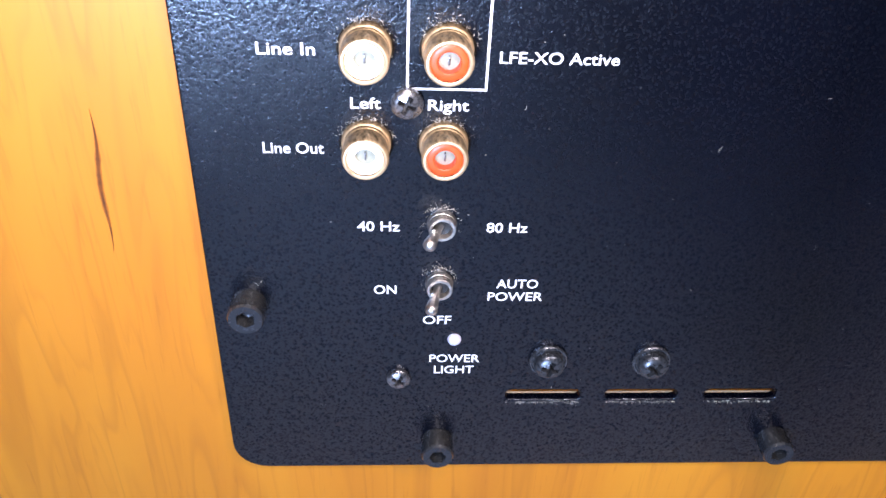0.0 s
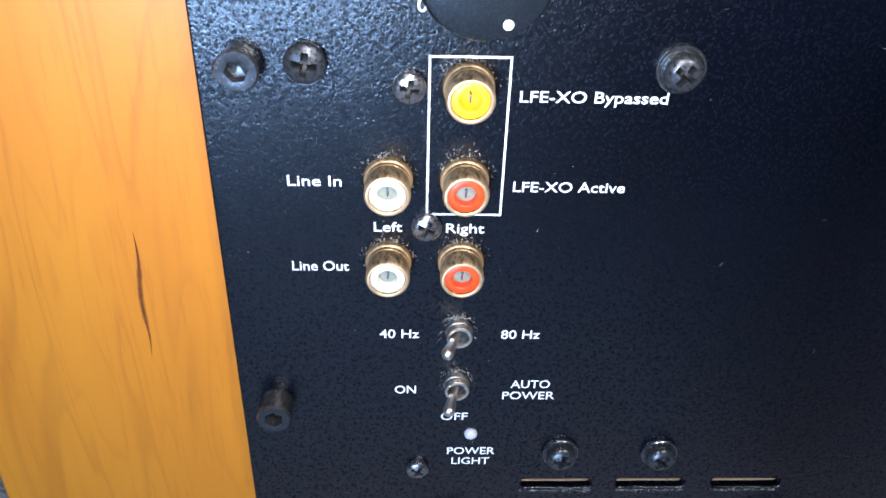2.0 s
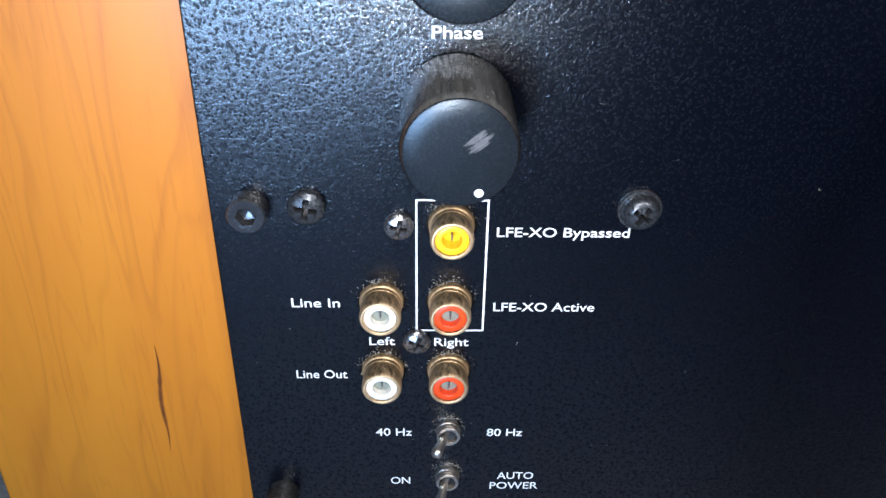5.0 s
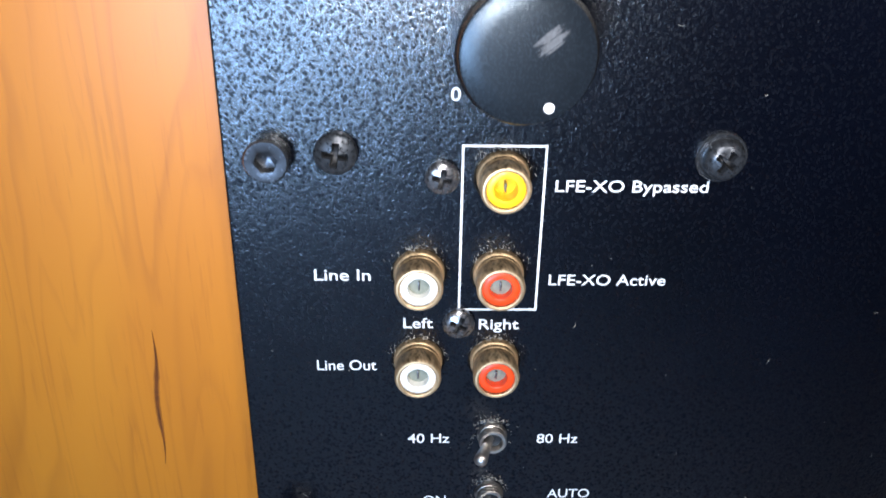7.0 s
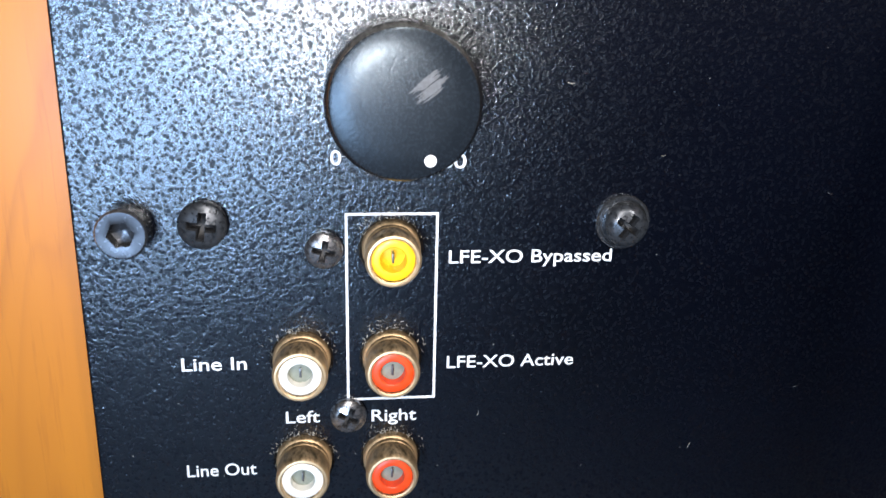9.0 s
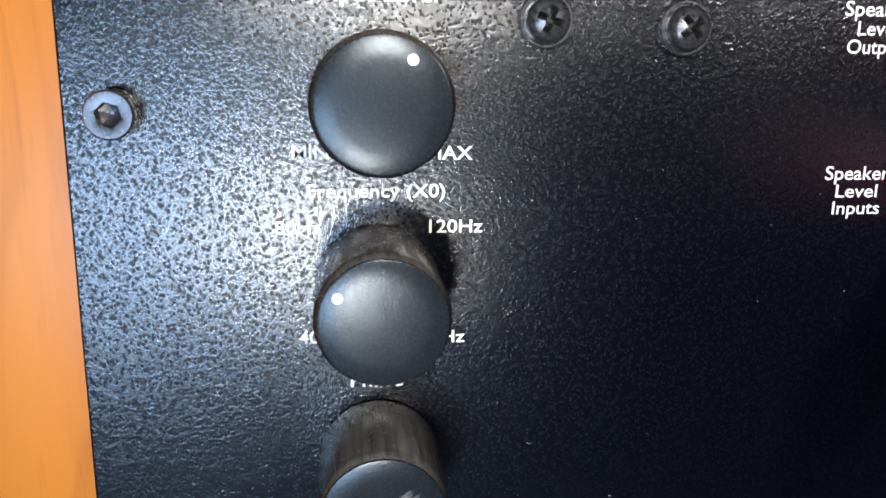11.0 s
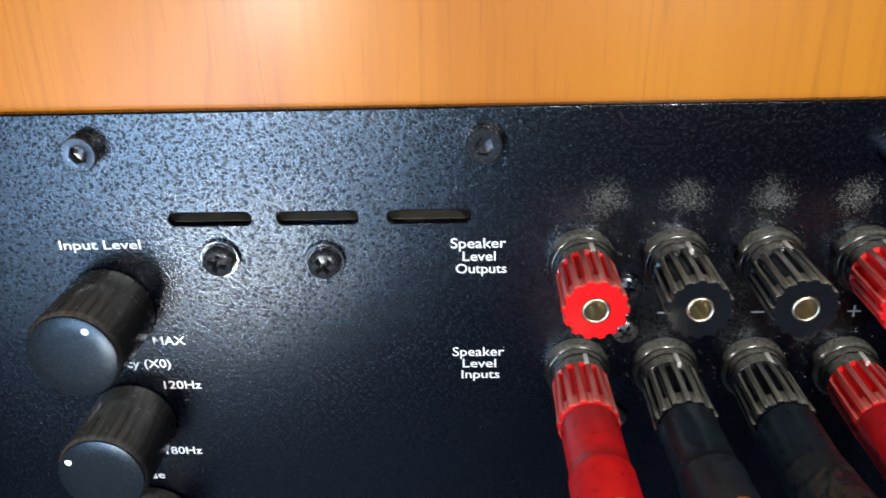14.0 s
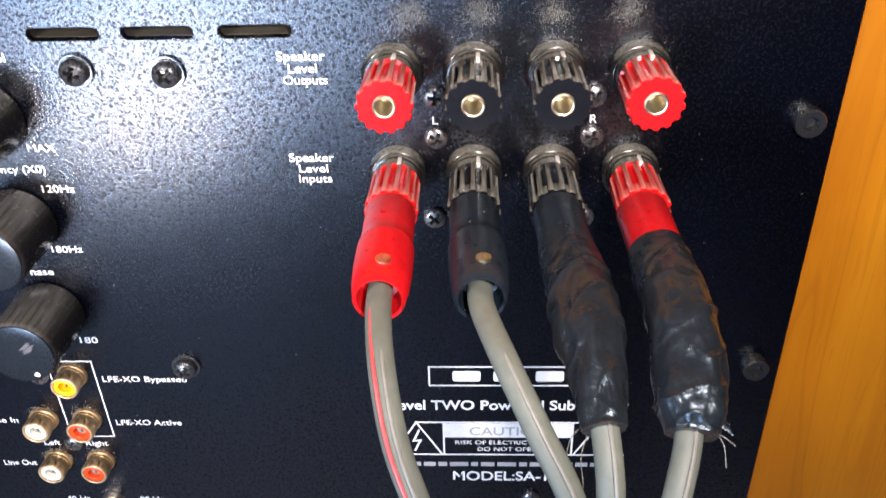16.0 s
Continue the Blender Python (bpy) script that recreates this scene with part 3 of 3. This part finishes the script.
def toggles():
    nut = rings([(2.9e-3, 0.0), (2.95e-3, 0.4e-3), (2.75e-3, 1.0e-3), (2.6e-3, 1.1e-3), (2.6e-3, 1.6e-3), (2.75e-3, 1.8e-3), (2.6e-3, 2.1e-3), (2.7e-3, 2.5e-3), (2.5e-3, 2.8e-3), (2.0e-3, 2.8e-3), (1.85e-3, 2.5e-3), (1.75e-3, 0.5e-3), (0.6e-3, 0.4e-3)], 40)
    lever = rings([(0.75e-3, 1.0e-3), (0.8e-3, 3.0e-3), (0.95e-3, 5.0e-3), (1.2e-3, 7.6e-3), (1.32e-3, 8.6e-3), (1.25e-3, 9.2e-3), (0.95e-3, 9.7e-3), (0.4e-3, 9.95e-3)], 24)
    made = None
    for x, z, side, drop in ((7.1, 172.1, -20, 3), (7.1, 157.5, -14, 10)):
        if made is None:
            b = part("toggle_switch", nut, NICKEL, panel, "small nickel toggle switch", at_mm(x, z))
            # a near-black disc paints the shade inside the hollow bushing
            made = (b, part("lever", lever, NICKEL, b, "nickel bat lever"), part("bushing_shade", rings([(1.76e-3, 1.5e-3), (1.3e-3, 1.3e-3), (0.5e-3, 1.2e-3)], 32), RECESS_SHADE, b, "hollow of the bushing, its shade painted dark"))
            l = made[1]
        else:
            b = share(made[0], panel, at_mm(x, z))
            l = share(made[1], b, Matrix())
            share(made[2], b, Matrix())
        l.matrix_basis = pose(0, 0, 0, drop, 0, side) @ Matrix.Diagonal((1, 0.86, 1, 1))


toggles()
part("power_light", rings([(1.5e-3, -0.001), (1.5e-3, 0.2e-3), (1.3e-3, 0.7e-3), (0.8e-3, 1.05e-3), (0.2e-3, 1.15e-3)], 28), LED_LENS, panel, "milky unlit power light", at_mm(10.9, 142.3))


def print_all():
    W = lambda *a, **k: lettering(*a, parent=panel, **k)
    for words, x0, x1, z0, h in (
        ("Line In", -25.6, -15.7, 205.8, 2.3), ("Left", -10.0, -4.6, 196.1, 2.2), ("Right", 3.7, 11.0, 195.9, 2.2), ("Line Out", -26.0, -15.0, 187.0, 2.3),
        ("40 Hz", -9.3, -1.1, 170.1, 2.3), ("80 Hz", 15.9, 24.0, 170.0, 2.3), ("ON", -6.2, -1.6, 154.6, 2.3), ("AUTO", 18.9, 27.5, 156.2, 2.3), ("POWER", 17.3, 28.8, 152.9, 2.3),
        ("OFF", 4.0, 10.0, 146.6, 2.3), ("POWER", 5.7, 16.7, 135.7, 2.3), ("LIGHT", 6.8, 15.6, 132.4, 2.3),
        ("LFE-XO Active", 15.8, 36.7, 205.0, 2.2), ("LFE-XO Bypassed", 15.7, 41.7, 222.8, 2.2), ("Phase", 2.7, 11.4, 262.0, 2.3),
        ("0", -2.2, -0.6, 238.3, 2.3), ("180", 12.6, 18.0, 237.8, 2.3), ("Frequency (X0)", -3.7, 18.0, 293.9, 2.2), ("80Hz", -8.9, -1.7, 288.1, 2.2), ("120Hz", 15.5, 24.2, 288.1, 2.2),
        ("40Hz", -5.6, 1.6, 269.8, 2.2), ("180Hz", 12.9, 21.6, 269.4, 2.2), ("MIN", -5.9, -0.4, 300.0, 2.2), ("MAX", 15.0, 22.3, 299.9, 2.2), ("Input Level", -1.2, 16.4, 323.7, 2.2),
        ("Speaker", 82.4, 94.1, 323.0, 2.4), ("Level", 84.9, 91.9, 320.0, 2.3), ("Outputs", 83.4, 94.2, 317.1, 2.3),
        ("Speaker", 82.3, 93.8, 296.4, 2.4), ("Level", 84.5, 92.0, 293.4, 2.3), ("Inputs", 84.2, 92.8, 290.5, 2.3),
        ("L", 119.2, 120.7, 306.3, 2.2), ("R", 157.9, 159.7, 306.3, 2.2),
    ):
        W(words, x0, x1, z0, h)
    strokes("input_frame", [(0, 200, 13.8, 200), (13.8, 200, 13.8, 230.8), (13.8, 230.8, 0, 230.8), (0, 230.8, 0, 200)], 0.42, WHITE_INK, panel, label="white printed frame round two sockets")
    for x in (108.8, 168.9):
        strokes("plus_sign", [(x - 1.2, 307, x + 1.2, 307), (x, 305.8, x, 308.2)], 0.45, WHITE_INK, panel)
    for x in (128.4, 148.4):
        strokes("minus_sign", [(x - 1.2, 307, x + 1.2, 307)], 0.45, WHITE_INK, panel)
    # maker's mark as plain blocks in a frame
    strokes("mark_frame", [(115.6, 221.6, 163.0, 221.6), (163.0, 221.6, 163.0, 228.8), (163.0, 228.8, 115.6, 228.8), (115.6, 228.8, 115.6, 221.6)], 0.55, WHITE_INK, panel)
    for x0 in (122.6, 134.8, 147.4):
        bar(x0, x0 + 8.4, 223.2, 227.2, WHITE_INK, panel, "mark_block", r=0.8)
    W("Level TWO Powered Subwoofer", 103.2, 176.0, 211.9, 3.9, bold=0.012)
    # the caution label
    strokes("caution_frame", [(110.9, 206.6, 168.1, 206.6), (103.0, 192.8, 176.0, 192.8), (110.9, 206.6, 103.0, 192.8), (110.9, 206.6, 118.8, 192.8), (168.1, 206.6, 160.2, 192.8), (168.1, 206.6, 176.0, 192.8), (119.4, 192.8, 119.4, 206.6), (159.6, 192.8, 159.6, 206.6)], 0.6, WHITE_INK, panel)
    bar(119.6, 159.4, 200.2, 206.2, WHITE_INK, panel, "caution_band")
    W("CAUTION", 127.5, 151.5, 201.3, 3.6, material=GREY_INK, depth=0.00016)
    W("RISK OF ELECTRIC SHOCK", 123.0, 156.0, 197.3, 1.7, material=WHITE_INK)
    W("DO NOT OPEN", 130.0, 149.0, 194.4, 1.7, material=WHITE_INK)
    strokes("shock_bolt", [(111.6, 203.0, 109.8, 198.6), (109.8, 198.6, 112.0, 198.9), (112.0, 198.9, 110.2, 194.6)], 0.7, WHITE_INK, panel)
    strokes("exclamation_mark", [(168.1, 203.0, 168.1, 197.6), (168.1, 195.6, 168.1, 195.0)], 0.9, WHITE_INK, panel)
    W("AV", 103.2, 106.8, 187.4, 2.2)
    x = 107.6
    rnd = random.Random(9)
    while x < 172:
        w = rnd.uniform(2.2, 6.5)
        bar(x, x + w, 187.6, 189.4, GREY_INK, panel)
        x += w + 0.9
    W("MODEL:SA-15", 122.0, 156.0, 181.2, 4.2, bold=0.008)


print_all()

# ---- binding posts ----
POST_X = (110.0, 129.4, 148.8, 168.7)


def posts():
    flange = rings([(7.3e-3, 0.0), (7.35e-3, 1.2e-3), (7.2e-3, 2.4e-3), (6.7e-3, 2.9e-3), (6.3e-3, 3.0e-3), (6.2e-3, 4.4e-3), (5.2e-3, 4.6e-3)], 48)
    collar = rings([(5.4e-3, 4.4e-3), (5.9e-3, 4.6e-3), (6.0e-3, 7.4e-3), (5.6e-3, 7.7e-3)], 48)
    cap = rings([(6.0e-3, 7.6e-3), (wavy(6.2e-3, 1.15e-3, 14), 7.9e-3), (wavy(6.25e-3, 1.2e-3, 14), 17.6e-3), (wavy(6.3e-3, 0.55e-3, 14), 18.4e-3), (wavy(6.45e-3, 0.5e-3, 14), 21.3e-3), (wavy(6.35e-3, 0.5e-3, 14), 21.8e-3), (wavy(6.1e-3, 0.45e-3, 14), 22.0e-3), (2.75e-3, 22.0e-3), (2.6e-3, 21.6e-3)], 168, False)
    socket = rings([(2.65e-3, 20.8e-3), (2.6e-3, 22.1e-3), (2.3e-3, 22.3e-3), (2.05e-3, 22.2e-3), (2.0e-3, 14.0e-3), (0.2e-3, 13.8e-3)], 36)
    first = {}
    for row, z in (("out", 319.8), ("in", 293.4)):
        for i, x in enumerate(POST_X):
            red = i in (0, 3)
            colour = "red" if red else "black"
            m = at_mm(x, z, 0, 11 * i)
            if "flange" not in first:
                b = part("binding_post", flange, DUSTY_BLACK, panel, "five-way binding post with a dusty black flange", m)
                first["flange"] = b
                first["collar"] = part("collar", collar, DUSTY_BLACK, b)
                first["slit"] = part("slit", box(0.0006, 0.0016, -0.0084, -0.0043, 0.0048, 0.0062, 0.0003), JACK_WHITE, b, "pale slit in the collar")
                first["socket"] = part("socket", socket, SOCKET_METAL, b, "hollow metal socket")
            else:
                b = share(first["flange"], panel, m)
                share(first["collar"], b, Matrix())
                share(first["slit"], b, pose(0, 0, 0, 0, -11 * i, 0))
                share(first["socket"], b, Matrix())
            if colour not in first:
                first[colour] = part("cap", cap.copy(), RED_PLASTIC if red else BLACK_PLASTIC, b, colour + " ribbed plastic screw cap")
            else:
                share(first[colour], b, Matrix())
    cap.free()


posts()


# ---- plugs and cables ----
def mm(*pts):
    return [tuple(c / 1000 for c in p) for p in pts]


def boot(material, parent):
    """A round moulded sleeve, open at the end."""
    prof = [(4.4e-3, 0.0), (5.6e-3, 0.0), (5.85e-3, 0.6e-3), (5.8e-3, 12e-3), (5.95e-3, 15.8e-3), (6.25e-3, 16.2e-3), (6.3e-3, 24e-3), (6.0e-3, 30e-3), (5.4e-3, 34.4e-3), (5.0e-3, 35e-3), (4.5e-3, 34.6e-3), (4.2e-3, 28e-3), (0.3e-3, 26e-3)]
    return part("sleeve", rings(prof, 48), material, parent)


def aim(start, end):
    """A pose at start whose -y runs towards end."""
    d = (Vector(end) - Vector(start)).normalized()
    q = Vector((0, -1, 0)).rotation_difference(d)
    return Matrix.Translation(start) @ q.to_matrix().to_4x4()


def plug(start, end, material, label):
    s, e = (Vector(p) / 1000 for p in (start, end))
    t = thing("banana_plug", aim(s, e), label, "plug", "plugs in the lower binding posts")
    boot(material, t)
    ring = rings([(3.0e-3, -0.5e-3), (3.6e-3, 0.0), (3.6e-3, 0.8e-3), (2.0e-3, 0.8e-3)], 28)
    part("collar", ring, GOLD, t, "gold plug collar")
    scr = rings([(1.6e-3, 0.0), (1.6e-3, 0.75e-3), (1.45e-3, 0.85e-3), (0.5e-3, 0.8e-3), (0.1e-3, 0.8e-3)], 24)
    part("set_screw", scr, BRASS, t, "brass clamping screw", pose(0.0008, -0.0290, 0.0056, -90))
    return t


plug((110.0, -22.2, 293.4), (110.6, -60, 293.2), RED_RUBBER, "red banana plug pushed into a red binding post")
plug((129.4, -22.2, 293.4), (130.9, -60, 293.4), BLACK_RUBBER, "black banana plug pushed into a black binding post")


def cable(points, label, stripe=True):
    t = thing("speaker_cable", Matrix(), label, "cable", "speaker cables")
    pts = mm(*points)
    part("jacket", tube(pts, 0.0026, 24, 10, 0.86), CABLE, t)
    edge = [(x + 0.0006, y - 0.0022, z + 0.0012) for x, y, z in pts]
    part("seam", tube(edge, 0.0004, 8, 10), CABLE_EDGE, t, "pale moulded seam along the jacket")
    if stripe:
        line = [(x - 0.0012, y - 0.0019, z + 0.0012) for x, y, z in pts]
        part("stripe", tube(line, 0.00042, 8, 10), CABLE_RED, t, "thin red marking stripe")
    return t


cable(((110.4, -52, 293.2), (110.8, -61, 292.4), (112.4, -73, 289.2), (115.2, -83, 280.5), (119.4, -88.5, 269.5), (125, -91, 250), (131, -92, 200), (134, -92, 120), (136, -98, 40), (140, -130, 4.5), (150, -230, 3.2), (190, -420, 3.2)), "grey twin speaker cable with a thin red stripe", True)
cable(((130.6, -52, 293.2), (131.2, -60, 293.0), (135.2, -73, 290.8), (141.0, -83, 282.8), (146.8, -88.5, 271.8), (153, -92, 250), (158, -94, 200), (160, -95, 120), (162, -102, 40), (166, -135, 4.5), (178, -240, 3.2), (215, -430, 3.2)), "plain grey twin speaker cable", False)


def taped_plug(start, joint, points, taper, material, label, seed):
    s, j = Vector(start) / 1000, Vector(joint) / 1000
    t = thing("banana_plug", Matrix(), label, "plug", "plugs in the lower binding posts")
    d = (j - s).length
    sleeve = rings([(4.4e-3, 0.0), (5.6e-3, 0.0), (5.85e-3, 0.6e-3), (5.85e-3, d + 2e-3), (4.5e-3, d + 3e-3)], 40)
    part("sleeve", sleeve, material, t, "", aim(s, j))
    part("collar", rings([(3.0e-3, -0.5e-3), (3.6e-3, 0.0), (3.6e-3, 0.8e-3), (2.0e-3, 0.8e-3)], 28), GOLD, t, "gold plug collar", aim(s, j))
    part("tape_wrap", tube(mm(*points), 0.001, 96, 30, 1.0, taper, 0.14, seed, True, 2.4), TAPE, t, "wrinkled glossy black insulating tape")
    return t


third = taped_plug((148.8, -22.2, 293.4), (149.6, -38, 292.6), ((149.5, -36.5, 292.6), (150.2, -48, 292.4), (151.0, -58, 291.4), (151.8, -68, 288.8), (152.2, -77, 285.4), (152.6, -82, 282.8)), (6.15, 6.4, 7.0, 6.7, 5.4, 4.6, 4.2), BLACK_RUBBER, "black banana plug wrapped in wrinkled black tape", 3)
fourth = taped_plug((168.2, -22.2, 293.4), (168.6, -40, 292.8), ((168.6, -39.0, 292.8), (169.2, -48, 292.0), (169.8, -57, 290.2), (170.0, -66, 286.6), (169.6, -74, 282.0), (168.8, -79, 278.8)), (6.2, 6.4, 6.7, 6.8, 6.7, 6.4, 4.8), RED_RUBBER, "red banana plug half wrapped in wrinkled black tape", 8)


def tape_flap():
    bm = bmesh.new()
    rows = []
    for i in range(9):
        u = i / 8
        row = []
        for k in range(6):
            v = k / 5
            x = 172.6 + 4.0 * v + 0.8 * math.sin(5 * u + 2 * v)
            y = -68 - 9 * u - 1.2 * math.sin(4 * v + 3 * u)
            z = 284.5 - 6.0 * u - 1.2 * v * v + 0.5 * math.sin(9 * u + v)
            row.append(bm.verts.new((x / 1000, y / 1000, z / 1000)))
        rows.append(row)
    for a, b in zip(rows, rows[1:]):
        for k in range(5):
            bm.faces.new((a[k], a[k + 1], b[k + 1], b[k]))
    bmesh.ops.solidify(bm, geom=bm.faces[:], thickness=0.00018)
    bmesh.ops.recalc_face_normals(bm, faces=bm.faces)
    part("tape_end", bm, TAPE, fourth, "loose curled end of the tape")


tape_flap()
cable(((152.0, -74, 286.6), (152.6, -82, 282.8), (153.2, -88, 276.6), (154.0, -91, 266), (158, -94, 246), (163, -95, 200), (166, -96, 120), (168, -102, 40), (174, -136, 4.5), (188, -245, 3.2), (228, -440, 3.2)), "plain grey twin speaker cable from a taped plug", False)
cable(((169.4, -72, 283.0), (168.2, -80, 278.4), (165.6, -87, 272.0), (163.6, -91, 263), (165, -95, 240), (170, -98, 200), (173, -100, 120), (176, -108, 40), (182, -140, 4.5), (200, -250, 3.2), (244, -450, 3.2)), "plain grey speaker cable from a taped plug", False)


# ---- dust, lint and painted post glow ----
def specks(name, spots, label, parent, material):
    """Tiny flat flakes and fibres lying on the plate: (x, z, length, width, turn, lift), in mm."""
    verts, faces = [], []
    for x, z, l, w, a, lift in spots:
        c, n = math.cos(a), math.sin(a)
        base = len(verts)
        for p, q, up in ((-1, -1, 0), (0, -1, 0.5), (1, -1, 0.2), (1, 1, 0.2), (0, 1, 0.5), (-1, 1, 0)):
            px, pz = p * l / 2, q * w / 2 + 0.15 * l * (1 - p * p)
            verts.append(((x + px * c - pz * n) / 1000, -(0.03 + lift * up) / 1000, (z + px * n + pz * c) / 1000))
        faces.append((base, base + 1, base + 4, base + 5))
        faces.append((base + 1, base + 2, base + 3, base + 4))
    me = bpy.data.meshes.new(name)
    me.from_pydata(verts, [], faces)
    me.materials.append(material)
    ob = new(name, me)
    ob.parent = parent
    return tagged(ob, label, kind="stuff")


def dust():
    rnd = random.Random(21)
    loose = []
    for _ in range(210):
        x, z = rnd.uniform(-37, 214), rnd.uniform(105, 350)
        if rnd.random() < 0.8:
            loose.append((x, z, rnd.uniform(0.10, 0.26), rnd.uniform(0.07, 0.16), rnd.uniform(0, 6.3), 0.1))
        else:
            loose.append((x, z, rnd.uniform(0.5, 1.4), 0.06, rnd.uniform(0, 6.3), 0.4))
    specks("lint", loose, "pale dust specks and lint on the plate", panel, DUST)
    tufts = []
    for x, z, r, count in [(j[0], j[1], 4.7, 60) for j in JACKS] + [(7.1, 172.1, 3.2, 60), (7.1, 157.5, 3.2, 55)]:
        for _ in range(count):
            a = radians(rnd.gauss(90, 42))
            d = r + abs(rnd.gauss(0, 0.9))
            tufts.append((x + d * math.cos(a), z + d * math.sin(a), rnd.uniform(0.15, 0.6), rnd.uniform(0.05, 0.09), rnd.uniform(0, 6.3), rnd.uniform(0.2, 1.2)))
    for x in POST_X:
        for z in (319.8, 293.4):
            for _ in range(45):
                a, d = radians(rnd.uniform(0, 360)), 7.5 + abs(rnd.gauss(0, 1.3))
                tufts.append((x + d * math.cos(a), z + d * math.sin(a), rnd.uniform(0.12, 0.4), rnd.uniform(0.05, 0.10), rnd.uniform(0, 6.3), 0.3))
    # light bounced off the posts onto the plate, painted as pale flecks
    film = []
    for x, z in ((114.6, 333.8), (131.0, 334.0), (148.0, 333.8), (165.0, 333.6)):
        for _ in range(1000):
            dx, dz = rnd.gauss(0, 2.1), rnd.gauss(0, 1.9)
            film.append((x + dx, z + dz - 0.03 * dx * dx, rnd.uniform(0.10, 0.22), rnd.uniform(0.07, 0.13), rnd.uniform(0, 6.3), 0.03))
    specks("post_glow_flecks", film, "pale flecks painting the glow on the plate over the binding posts", panel, POST_GLOW)
    for x0, x1 in SLOT_X:
        for _ in range(90):
            tufts.append((rnd.uniform(x0 + 0.5, x1 - 0.5), 123.5 - abs(rnd.gauss(0, 0.35)), rnd.uniform(0.12, 0.4), rnd.uniform(0.06, 0.12), rnd.uniform(0, 6.3), rnd.uniform(0.1, 0.5)))
    specks("dust", tufts, "pale fluff gathered round sockets and switches", panel, DUST)


dust()


def frays(ends, parent):
    """Loose threads at the end of the tape."""
    for pts in ends:
        part("thread", tube(mm(*pts), 0.00009, 6, 8), CABLE_EDGE, parent, "loose pale thread")


frays((((150.2, -80, 281), (148.6, -83, 277), (148.9, -86, 272), (147.0, -88, 267)), ((150.0, -79, 282), (146.8, -82, 281), (145.6, -84, 277))), third)
frays((((172.4, -77, 279.5), (174.6, -80, 277.5), (175.2, -82, 273.5)), ((171.5, -78, 279), (173.6, -81, 280.5), (176.0, -82, 279.0))), fourth)
